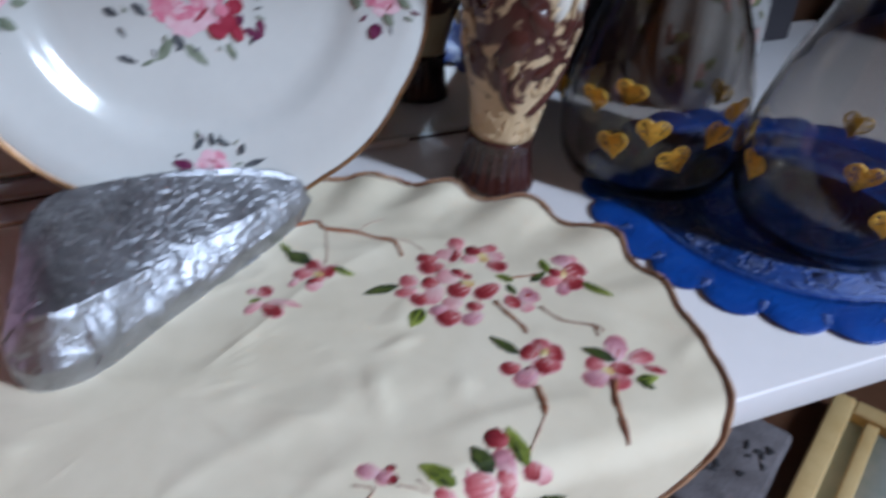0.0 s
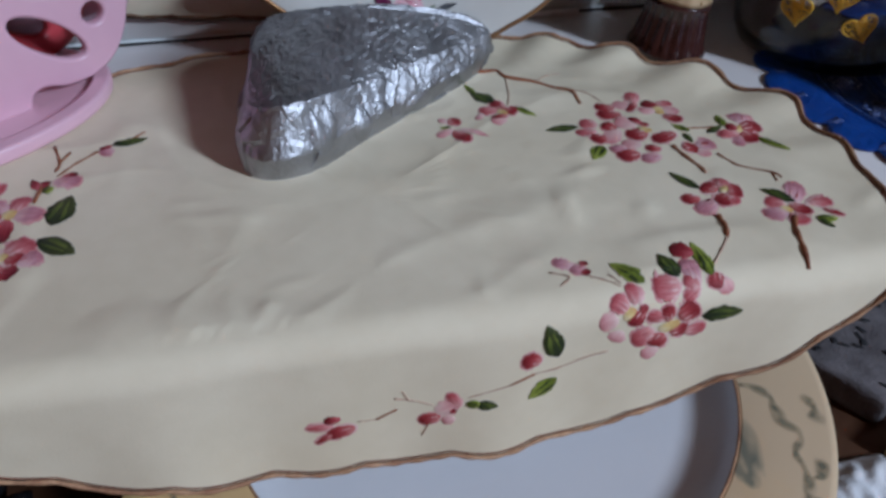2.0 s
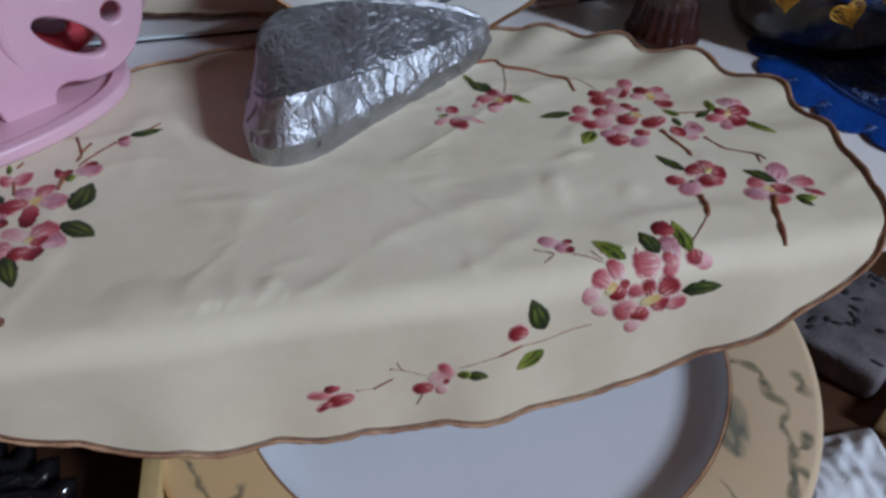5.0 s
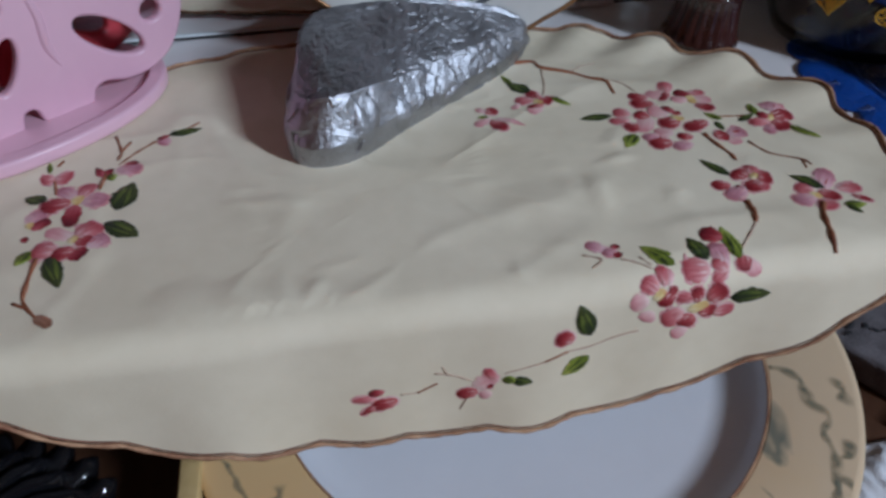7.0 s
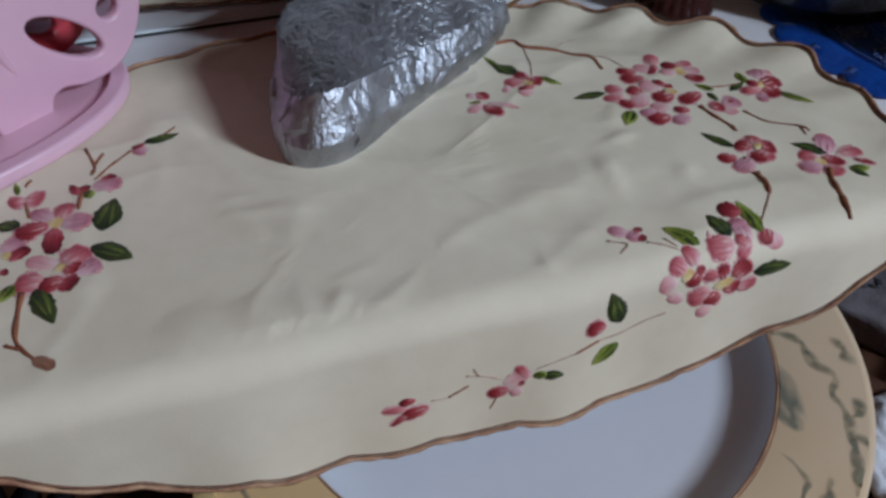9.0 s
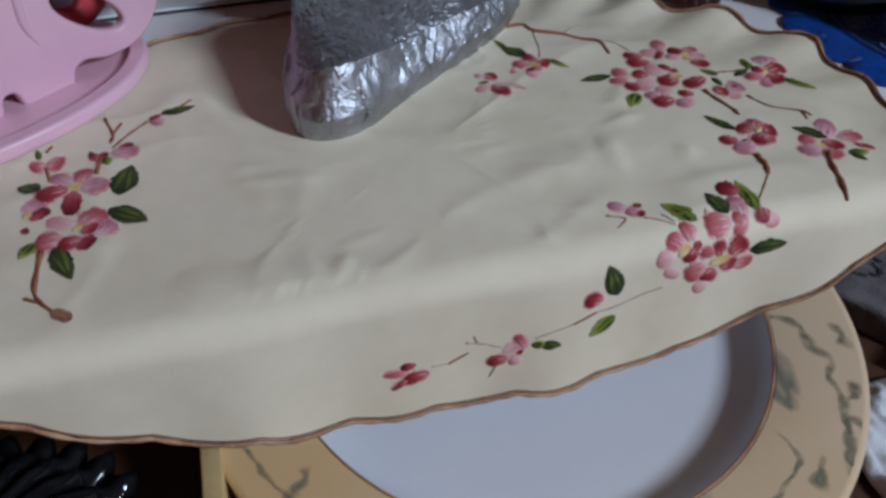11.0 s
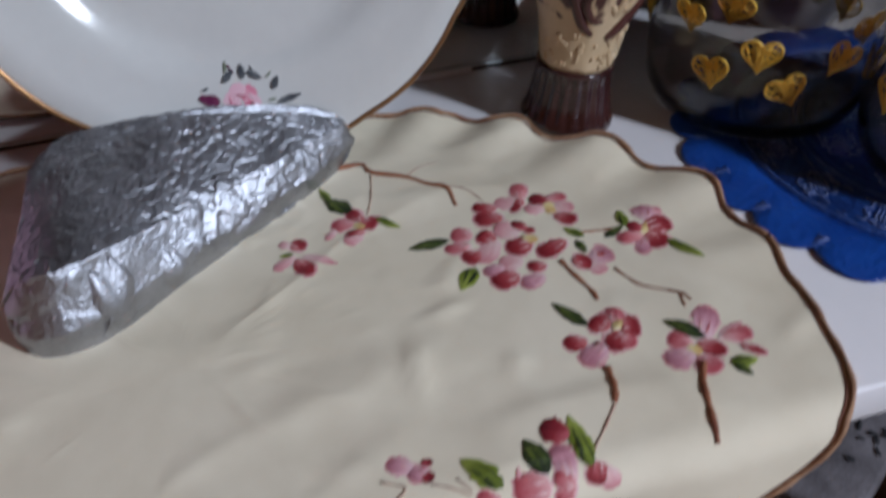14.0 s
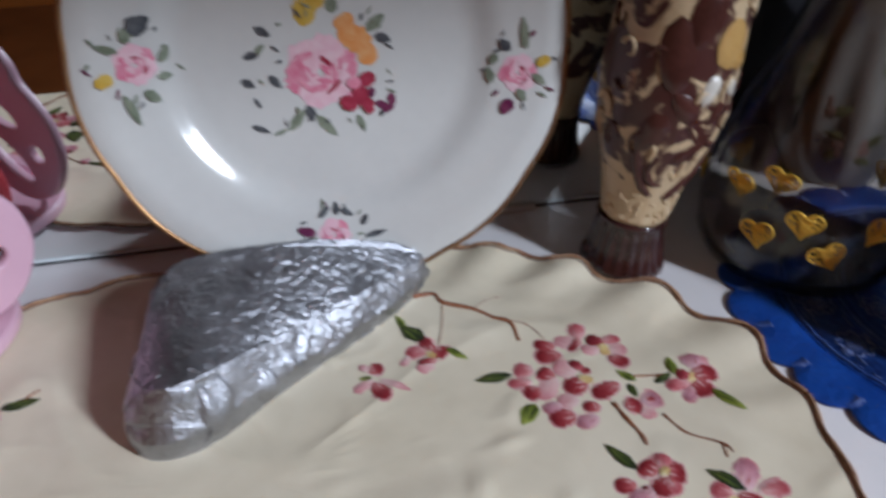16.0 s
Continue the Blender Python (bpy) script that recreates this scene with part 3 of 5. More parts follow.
spray(
    [(48.2, -30.5, 41.4, -27.7, 5.4, 5), (52.6, -32.9, 46.6, -32.8, 4.9, 5), (51, -30, 54.4, -30, 2.8, 3), (50.6, -33.3, 53, -36.1, 4, 3), (30.8, -70.2, 23.5, -69, 6.8, 2), (-8.8, -91.8, -1.2, -86.8, 8.7, 0), (0, -88.6, -4.2, -81.9, 4.2, 1), (-1.9, -94.9, -6.3, -97.5, 4.8, 0), (-7.6, -93.8, -15.3, -95.3, 5.8, 2), (-3.6, -92.2, -1.5, -90.3, 2.3, 3)],
    [(37.8, -70.5, 31.9, -54.1, 8.3, 0), (36.4, -67.5, 33.4, -57.2, 3.6, 1), (38.3, -81.7, 27.2, -90, 8.1, 1), (2.2, -87.5, 8.5, -88.9, 4.4, 1), (6.1, -88.3, 15, -90.7, 5.3, 0)],
    [(0.4, [(52.6, -37.4), (58.2, -40.4), (62.9, -43.9)]), (0.35, [(59.8, -37.6), (63.1, -42.5)]), (0.4, [(38.2, -32.6), (44.6, -36.6), (39.9, -40.1)]), (0.4, [(58.2, -72.2), (48.5, -73.8), (38.8, -76.5), (28.7, -77)]), (0.55, [(28.7, -77), (19.1, -80.5)]), (0.3, [(19.1, -80.5), (12.1, -82), (3.2, -84.4)]), (0.4, [(-11.5, -97.4), (-14.5, -104.5)]), (0.4, [(-24.8, -81), (-17, -83.8), (-10.1, -87.4)]), (0.4, [(-21.7, -77.9), (-19.6, -82.9)])],
)
spray(
    [(-45.3, -86.7, -51.3, -87.1, 4.1, 3), (-48.3, -90.6, -57.4, -89.8, 4.1, 1), (-40.3, -92.8, -50.1, -95.2, 6.5, 2), (-48.5, -94, -54.7, -98.8, 3.3, 2)],
    [],
    [(0.35, [(-38.7, -90.1), (-31.8, -90.7)]), (0.5, [(-31.8, -90.7), (-23.8, -87.1)])],
)
spray(
    [(-129.4, 86.9, -134.2, 84.3, 3.4, 3), (-128.8, 84, -133.1, 80.8, 5.7, 5), (-149.6, 62.4, -139.8, 60.5, 7.9, 5), (-147, 65.6, -141.3, 66.3, 4.2, 3), (-155.7, 57.6, -159.2, 65.4, 3.7, 3), (-155.7, 57.6, -152.5, 63.3, 4.3, 3), (-176.3, 61.3, -169.8, 60, 9.2, 1), (-177, 61.5, -181.9, 59.2, 7.9, 1)],
    [(-129.4, 86.9, -113.9, 91, 5.5, 0), (-153.9, 55.8, -149.1, 56.7, 6.4, 1), (-179.4, 64.9, -181, 73.3, 2.5, 1)],
    [(0.5, [(-122, 90.6), (-115.5, 96.2)]), (0.5, [(-135, 83.2), (-143.7, 74.1), (-149.7, 66.4)]), (0.7, [(-153.7, 89.4), (-149.9, 76), (-151.1, 70.2)]), (0.6, [(-146.5, 83.7), (-149.7, 76.9)]), (0.8, [(-154.6, 59.2), (-155.3, 47.2)]), (0.6, [(-177, 70.1), (-175.2, 74.3)]), (0.7, [(-176.1, 58.1), (-173.9, 48.2)])],
)
spray(
    [(-164.7, 44.3, -172.9, 51.6, 6.1, 5), (-162.1, 15.2, -172.3, 22.2, 6.8, 0), (-161.9, 42.7, -160.2, 52.5, 7.1, 1), (-161.4, 40.7, -151.3, 38.7, 8.5, 5), (-166.5, 40.6, -177.5, 37.7, 9.6, 2), (-164.3, 38.1, -163.9, 23.5, 7.3, 3), (-181.8, 30, -175.3, 34.7, 7.5, 5), (-178.2, 23.4, -173.3, 30, 6, 3), (-181.5, 17.2, -178.7, 17.9, 4, 3), (-166.4, 42, -161, 41, 6.4, 4), (-182, 26.9, -178.6, 27.4, 4.8, 4)],
    [(-146.6, 31.6, -141.8, 51.3, 10.6, 0), (-150.1, 23.8, -135.3, 11.9, 9.6, 0), (-176.9, 42.7, -186.1, 47.4, 8.1, 0)],
    [],
)
spray(
    [(-159.2, 14.9, -152.5, 22.5, 10.6, 1), (-159.7, 13.5, -153.2, 11.5, 7.2, 2), (-154.1, 8.7, -147.3, 13.8, 8, 5), (-166.5, 8, -175.1, 9.2, 10.3, 1), (-158.8, 6.2, -167.3, 5.2, 7.6, 2), (-160.7, 5.6, -154.3, 2.7, 8.7, 3), (-163, 13.6, -158.6, 14.7, 4.6, 4), (-166.8, -28.7, -160.4, -34.8, 4.5, 6)],
    [(-168.8, 5.1, -161.5, -14.1, 7.8, 0), (-176.1, 9.5, -180.3, 1.2, 6.1, 1)],
    [(0.9, [(-172.8, 4), (-173.7, -7), (-173.6, -16.4), (-171.5, -22.2), (-166.4, -29.1)]), (0.8, [(-176.1, -20), (-171.5, -23)])],
)

# ---- floral plate leaning on the mirror ----
LEAN_A = math.atan(0.235)
plate = thing("floral_plate", (0, 0, 0), "white porcelain plate with rose sprays and gilt rim, leaning on mirror", "plate")
FACE = [(0, 0.0), (0.040, 0.0), (0.060, 0.0001), (0.064, 0.0005), (0.067, 0.0013), (0.070, 0.0026), (0.0725, 0.0040), (0.0750, 0.0054), (0.078, 0.0067), (0.082, 0.0078), (0.086, 0.0087), (0.097, 0.0113), (0.1078, 0.0140)]


def plate_wobble(a, r, z):
    k = max(0.0, (r - 0.085) / 0.0233)
    return r * (1 + 0.012 * k * (abs(math.sin(6 * a + 0.5)) - 0.5)), z


def on_plate(x, y, up):
    r = math.hypot(x, y)
    z = 0.0140
    for (r0, z0), (r1, z1) in zip(FACE, FACE[1:]):
        if r0 <= r < r1:
            z = z0 + (z1 - z0) * (r - r0) / (r1 - r0)
            break
    return Vector((x, y, z + 0.00015 + up * 0.25))


back = [(0.1088, 0.0133), (0.1066, 0.0120), (0.095, 0.0088), (0.084, 0.0056), (0.074, 0.001), (0.066, -0.0026), (0.058, -0.0032), (0.055, -0.0052), (0.052, -0.0052), (0.050, -0.003), (0, -0.003)]
bm = lathe(bmesh.new(), FACE + back, 144, plate_wobble)
PLATE_M = Matrix.Translation((0.0235, 0.1365 + 0.235 * 0.1163 + 0.006, 0.1163)) @ pose(0, 0, 0, 90 - math.degrees(LEAN_A), 0, 0)
plate.matrix_world = PLATE_M
part("dish", bm, PORCELAIN, plate)
GILT = pbr("worn_gilding", (0.42, 0.23, 0.10), (0.24, 0.12, 0.06), 60, 0.32, 0.0, 100, 0.75)
bm = bmesh.new()
loop = []
for i in range(241):
    a = 2 * math.pi * i / 240
    r, z = plate_wobble(a, 0.1083, 0.0138)
    loop.append((r * math.cos(a), r * math.sin(a), z))
tube(bm, loop, 0.00125, 6)
part("gilt_edge", bm, GILT, plate, "thin worn gilt rim")

PAINT = [
    pbr("painted_pale_pink", (0.76, 0.42, 0.50), (0.82, 0.60, 0.64), 180, 0.12),
    pbr("painted_rose", (0.66, 0.14, 0.24), (0.76, 0.36, 0.44), 200, 0.12),
    pbr("painted_maroon", (0.26, 0.018, 0.040), (0.44, 0.06, 0.10), 200, 0.12),
    pbr("painted_plum", (0.10, 0.012, 0.055), (0.20, 0.05, 0.10), 200, 0.12),
    pbr("painted_ochre", (0.55, 0.33, 0.05), (0.66, 0.46, 0.12), 200, 0.12),
    pbr("painted_orange", (0.72, 0.24, 0.06), (0.76, 0.42, 0.20), 200, 0.12),
    pbr("painted_sage", (0.13, 0.16, 0.11), (0.28, 0.31, 0.24), 160, 0.12),
    pbr("painted_slate", (0.045, 0.050, 0.060), (0.14, 0.15, 0.16), 160, 0.12),
]


def posy(label, strokes):
    """A painted posy: strokes of (x, y, length, angle, width, colour) in millimetres on the plate."""
    x0, y0 = strokes[0][0] / 1000, strokes[0][1] / 1000
    whole = None
    for n, (x, y, size, ang, wide, shade) in enumerate(strokes):
        bm = bmesh.new()
        patch(bm, on_plate, x / 1000, y / 1000, size / 1000, radians(ang), wide / 1000, 0.0002 + 0.0001 * n, 0.0003, 0, shade > 5, 12, 5, 0.16)
        if whole is None:
            whole = part("painted_posy", bm, PAINT[shade], plate, label)
        else:
            part("painted_leaf" if shade > 5 else "painted_petal", bm, PAINT[shade], whole)


def rose(x, y, r, turn=0):
    """Brush strokes of one rose: pale outer petals, deeper strokes curling inside."""
    out = []
    for k in range(6):
        a = turn + k * 60
        out.append((x + 0.55 * r * math.cos(radians(a)), y + 0.55 * r * math.sin(radians(a)), r * 1.0, a + 90, r * 0.9, 0 if k % 3 else 1))
    brush = random.Random(int(100 + x))
    for k in range(15):
        a, d = turn + 137.5 * k, 0.16 * math.sqrt(k + 0.6)
        out.append((x + d * r * math.cos(radians(a)), y + d * r * math.sin(radians(a)), r * brush.uniform(0.3, 0.6), a + 90 + brush.uniform(-30, 30), r * brush.uniform(0.10, 0.24), (1, 0, 1, 2, 0, 1, 0)[k % 7]))
    return out


def flecks(x, y, r0, r1, n, seed):
    """Fine brushed leaflets scattered round a bloom."""
    rnd = random.Random(seed)
    out = []
    for k in range(n):
        a = 360 * k / n + rnd.uniform(-14, 14)
        d = rnd.uniform(r0, r1)
        out.append((x + d * math.cos(radians(a)), y + d * math.sin(radians(a)), rnd.uniform(2.5, 5.5), a + rnd.uniform(-60, 60), rnd.uniform(0.7, 1.7), rnd.choice((6, 7, 7, 6, 3))))
    return out


posy("large painted bouquet of pink rose, orange and yellow blooms", [(-9, 17, 12, 80, 11, 4), (-4, 22, 9, 20, 8, 4), (3, 20, 8, 100, 6, 6), (12, 5, 17, -35, 12, 5), (17, -2, 12, -60, 9, 5), (8, 12, 10, 10, 8, 5), (22, 11, 11, 40, 6, 6), (25, 4, 8, -20, 5, 7)])
posy("large painted pink rose with maroon blooms", rose(-4, -9, 17, 10) + flecks(2, -8, 24, 34, 22, 4) + [(14, -18, 6, 140, 3, 1), (9, -20, 5, 30, 2.5, 1), (18, -20, 5, 80, 3, 3), (12, -21, 10, 60, 8, 2), (16, -14, 9, 20, 7, 2), (7, -24, 9, -40, 7, 2), (16, -26, 8, 100, 6, 2), (10, -15, 7, 0, 6, 1)])
posy("painted leaves and tendrils of the bouquet", [(-17, -30, 13, 50, 5, 6), (-4, -34, 14, -50, 5, 6), (-11, -27, 9, 100, 5, 7), (12, -34, 9, -70, 4, 6), (25, -28, 7, 30, 4, 3), (27, -24, 6, 100, 4, 3), (22, -26, 6, -30, 4, 3), (-28, 10, 8, -30, 4, 7), (-34, 0, 8, 10, 4, 7), (-37, -12, 7, -30, 4, 7), (-25, -12, 8, -50, 4, 7), (-34, -21, 6, -60, 2, 7), (-30, 3, 6, 40, 3, 6), (-34, -33, 9, -25, 3, 7), (-25, -35, 8, 20, 2, 6)])
posy("small painted pink rose with green leaves", rose(-82, 1, 9, 30) + flecks(-82, 1, 11, 19, 13, 1) + [(-78, 17, 11, 30, 9, 7), (-84, 13, 7, 100, 5, 6), (-92, 8, 10, 160, 4, 6), (-95, -5, 8, 20, 6, 4), (-86, -18, 15, -70, 4, 6), (-77, -13, 8, -40, 5, 6), (-70, 4, 8, 60, 4, 6), (-71, -5, 6, 0, 4, 6)])
posy("small painted pink rose with green leaves", rose(86, -15, 9, 0) + flecks(85, -13, 11, 18, 13, 2) + [(89, 3, 15, 95, 4, 6), (80, -2, 7, 130, 5, 7), (75, -8, 6, 60, 4, 6), (73, -15, 8, 100, 4, 6), (97, -10, 7, 30, 5, 4), (95, -18, 8, -40, 4, 6), (80, -30, 8, 60, 6, 3), (87, -25, 7, -60, 4, 6)])
posy("small painted pink rose with dark leaves", rose(-6, -85, 8, 40) + flecks(-6, -84, 9, 16, 12, 3) + [(-19, -82, 9, -20, 5, 3), (-20, -87, 8, 20, 4, 7), (-10, -74, 7, 40, 3, 7), (1, -75, 7, -30, 3, 7), (-4, -73, 6, 90, 3, 7), (9, -79, 6, 60, 3, 7), (14, -86, 11, 12, 3, 7)])
posy("small painted posy on the plate's upper rim", rose(4, 88, 9, 40) + [(-10, 86, 9, 20, 5, 7), (16, 90, 10, -20, 4, 6), (2, 75, 9, 90, 4, 6), (6, 100, 7, 30, 4, 7)])

# ---- foil-wrapped wedge ----
foil = thing("foil_wrapped_block", (0, 0.09, 0), "wedge-shaped block wrapped in crumpled silver foil, propping the plate", "block")
F_BASE = [(-0.0705, 0.0545), (-0.0460, 0.0490), (-0.011, 0.077), (0.031, 0.109), (0.055, 0.132), (0.040, 0.136), (0.0, 0.134), (-0.050, 0.132), (-0.068, 0.10)]
F_MID = [(-0.0700, 0.0545), (-0.0475, 0.0475), (-0.013, 0.075), (0.033, 0.107), (0.060, 0.131), (0.046, 0.137), (0.0, 0.135), (-0.051, 0.133), (-0.068, 0.096)]
F_RIDGE = [(-0.0655, 0.064), (-0.0475, 0.054), (-0.013, 0.081), (0.030, 0.110), (0.057, 0.130), (0.045, 0.136), (0.002, 0.135), (-0.049, 0.133), (-0.0645, 0.099)]
F_RIDGEZ = [0.030, 0.034, 0.0275, 0.0258, 0.0240, 0.026, 0.028, 0.029, 0.028]
F_TOP = [(-0.061, 0.096), (-0.046, 0.106), (-0.006, 0.120), (0.030, 0.129), (0.054, 0.1325), (0.042, 0.1335), (0.002, 0.128), (-0.046, 0.122), (-0.061, 0.110)]
F_TOPZ = [0.038, 0.0425, 0.0435, 0.036, 0.0270, 0.034, 0.0435, 0.0445, 0.0410]


def ring_of(pts, n):
    k = len(pts)
    loop = [Vector(p) for p in pts]
    out = []
    per = n // k
    for i in range(k):
        a, b, c, d = loop[i - 1], loop[i], loop[(i + 1) % k], loop[(i + 2) % k]
        for j in range(per):
            t = j / per
            out.append(0.5 * ((2 * b) + (c - a) * t + (2 * a - 5 * b + 4 * c - d) * t * t + (3 * b - a - 3 * c + d) * t ** 3))
    return out


def crumple(p, n, amount, fine):
    """Pushes a point of the foil out or in, in flat facets with sharp creases; fine: 0 broad folds, 1 small dimples."""
    q = p + 0.004 * noise.noise_vector(p * 40)
    out = 0.0
    for size, gain in ((44, 2.3 * (1 - fine)), (130, 0.70 + 0.1 * fine), (290, 0.26 + 0.55 * fine), (520, 0.08 + 0.12 * fine)):
        at = q * size + Vector((3, 1, 7)) * (size / 130)
        d, c = noise.voronoi(at)
        out += gain * (noise.noise_vector(Vector(c[0]) * 6.1).dot(at - Vector(c[0])) + 0.10 * (d[1] - d[0]))
    return p + n * (out - 0.08) * amount


NS = 540
base = ring_of([(x, y, 0.001) for x, y in F_BASE], NS)
mid = ring_of([(x, y, 0.013) for x, y in F_MID], NS)
ridge = ring_of([(x, y, z) for (x, y), z in zip(F_RIDGE, F_RIDGEZ)], NS)
top = ring_of([(x, y, z) for (x, y), z in zip(F_TOP, F_TOPZ)], NS)
cen = Vector((-0.010, 0.124, 0.0447))
bm = bmesh.new()
rows = []
levels = []
for a, b, n in ((base, mid, 20), (mid, ridge, 24), (ridge, top, 60)):
    levels += [[p.lerp(q, i / n) for p, q in zip(a, b)] for i in range(n)]
levels += [[p.lerp(cen, i / 20) for p in top] for i in range(20)]
for li, ring in enumerate(levels):
    row = []
    for p in ring:
        slope = max(0.0, min(1.0, (li - 38 + 9 * noise.noise(p * 60)) / 12))
        out = Vector((p.x - cen.x, p.y - cen.y, 0)).normalized()
        nrm = (out * (1 - 0.6 * slope) + Vector((0, 0, 0.9 * slope + 0.1))).normalized()
        bulge = 0.0016 * math.sin(math.pi * min(1.0, li / 46)) if 0 < li < 46 else 0.0
        row.append(bm.verts.new(crumple(p + nrm * bulge, nrm, 0.0 if li == 0 else 0.0022 * min(1.0, li / 8) * (1 - slope) + 0.0012 * slope, slope)))
    rows.append(row)
for a, b in zip(rows, rows[1:]):
    for i in range(NS):
        bm.faces.new((a[i], a[(i + 1) % NS], b[(i + 1) % NS], b[i]))
bm.faces.new(rows[0])
bm.faces.new(rows[-1])
part("foil_wrapper", rel(bm, foil), FOIL, foil, "crumpled silver aluminium foil")
# tucked flaps of foil folded over the front edge
for k, (x, y, wide, tall) in enumerate(((-0.058, 0.0505, 0.016, 0.026), (-0.038, 0.0560, 0.022, 0.028), (-0.018, 0.072, 0.015, 0.020), (0.012, 0.094, 0.026, 0.017))):
    bm = bmesh.new()
    side = Vector((0.80, 0.60, 0)) if k else Vector((0.80, -0.55, 0))
    face = Vector((0.60, -0.80, 0)) if k else Vector((-0.45, -0.85, 0))
    grid = []
    for i in range(13):
        row = []
        for j in range(15):
            a, h = 2 * i / 12 - 1, j / 14
            p = Vector((x, y, 0.004 + tall * h * (0.82 + 0.3 * noise.noise((a * 2.2, k * 5.0, 1.0))))) + side * (a * wide * 0.5 * (0.75 + 0.35 * math.sin(math.pi * h))) + face * (0.0022 + 0.0022 * math.sin(math.pi * h) * (1 - a * a) - 0.0038 * h * h - 0.0016 * a * a)
            row.append(bm.verts.new(crumple(p, face, 0.0011, 0.1)))
        grid.append(row)
    for a, b in zip(grid, grid[1:]):
        for j in range(14):
            bm.faces.new((a[j], b[j], b[j + 1], a[j + 1]))
    flap = part("foil_flap", rel(bm, foil), FOIL, foil, "folded flap of silver foil")
    flap.modifiers.new("thickness", "SOLIDIFY").thickness = 0.0004

# ---- figured vase ----
vase = thing("figured_vase", (0.1670, 0.140, 0.0012), "brown and ivory relief vase on a fluted foot", "vase")
vase.rotation_euler = (0, radians(4.5), 0)
V_PROF = [(0.0165, 0.030), (0.0172, 0.034), (0.0182, 0.042), (0.0202, 0.052), (0.0242, 0.066), (0.0282, 0.082), (0.0300, 0.098), (0.0302, 0.112), (0.0288, 0.130), (0.027, 0.150), (0.022, 0.170), (0.020, 0.190), (0.023, 0.205), (0.027, 0.212), (0.025, 0.212), (0.018, 0.19), (0.0, 0.06)]


def vase_r(z):
    for (r0, z0), (r1, z1) in zip(V_PROF, V_PROF[1:]):
        if z0 <= z <= z1:
            return r0 + (r1 - r0) * (z - z0) / (z1 - z0)
    return 0.02


def on_vase(a, z, up):
    """a: metres round the belly from the front; z: height."""
    t = -math.pi / 2 + a / 0.033
    r = vase_r(z) + up
    return Vector((r * math.cos(t), r * math.sin(t), z))


def vase_wobble(a, r, z):
    return r + (0.0007 * noise.noise((math.cos(a) * 3, math.sin(a) * 3, z * 60)) if r > 0.01 else 0), z


VASE_BODY = pbr("figured_vase_glaze", (0.56, 0.40, 0.23), (0.66, 0.50, 0.32), 60, 0.32, 0.5, 130)
nt = VASE_BODY.node_tree
vb = nt.nodes["Principled BSDF"]
ivory = vb.inputs["Base Color"].links[0].from_socket
vt = nt.nodes.new("ShaderNodeTexCoord")
vn = nt.nodes.new("ShaderNodeTexNoise")
vn.inputs["Scale"].default_value, vn.inputs["Detail"].default_value, vn.inputs["Distortion"].default_value = 46, 6, 1.6
nt.links.new(vt.outputs["Object"], vn.inputs["Vector"])
vz = nt.nodes.new("ShaderNodeSeparateXYZ")
nt.links.new(vt.outputs["Object"], vz.inputs[0])
vr = nt.nodes.new("ShaderNodeMapRange")
vr.inputs[1].default_value, vr.inputs[2].default_value, vr.inputs[3].default_value, vr.inputs[4].default_value = 0.050, 0.066, 0.30, -0.02
nt.links.new(vz.outputs[2], vr.inputs[0])
va = nt.nodes.new("ShaderNodeMath")
va.operation = "ADD"
nt.links.new(vn.outputs["Fac"], va.inputs[0])
nt.links.new(vr.outputs[0], va.inputs[1])
vramp = nt.nodes.new("ShaderNodeValToRGB")
vramp.color_ramp.elements[0].position, vramp.color_ramp.elements[1].position = 0.50, 0.56
nt.links.new(va.outputs[0], vramp.inputs[0])
vmix = nt.nodes.new("ShaderNodeMix")
vmix.data_type = "RGBA"
nt.links.new(vramp.outputs[0], vmix.inputs[0])
vmix.inputs[6].default_value = (0.075, 0.024, 0.020, 1)
nt.links.new(ivory, vmix.inputs[7])
nt.links.new(vmix.outputs[2], vb.inputs["Base Color"])
part("body", lathe(bmesh.new(), V_PROF, 96, vase_wobble), VASE_BODY, vase, "ivory and brown figured ceramic body")
FLUTES = 22
bm = lathe(bmesh.new(), [(0, 0.0), (0.0200, 0.0), (0.0222, 0.0015), (0.0222, 0.0040), (0.0208, 0.0065), (0.0193, 0.014), (0.0180, 0.022), (0.0174, 0.0275), (0.0182, 0.0290), (0.0178, 0.0312), (0.0, 0.0312)], 176,
           lambda a, r, z: (r - (0.0011 * (0.5 + 0.5 * math.cos(FLUTES * a)) if 0.005 < z < 0.028 and r > 0.01 else 0), z))
part("fluted_foot", bm, FOOT_BROWN, vase, "dark brown fluted foot")
rnd = random.Random(5)
V_WHITE = pbr("white_vase_enamel", (0.60, 0.56, 0.48), (0.70, 0.66, 0.60), 80, 0.3)
V_OCHRE = pbr("ochre_vase_enamel", (0.46, 0.25, 0.07), (0.58, 0.36, 0.14), 80, 0.3, 0.2, 200)
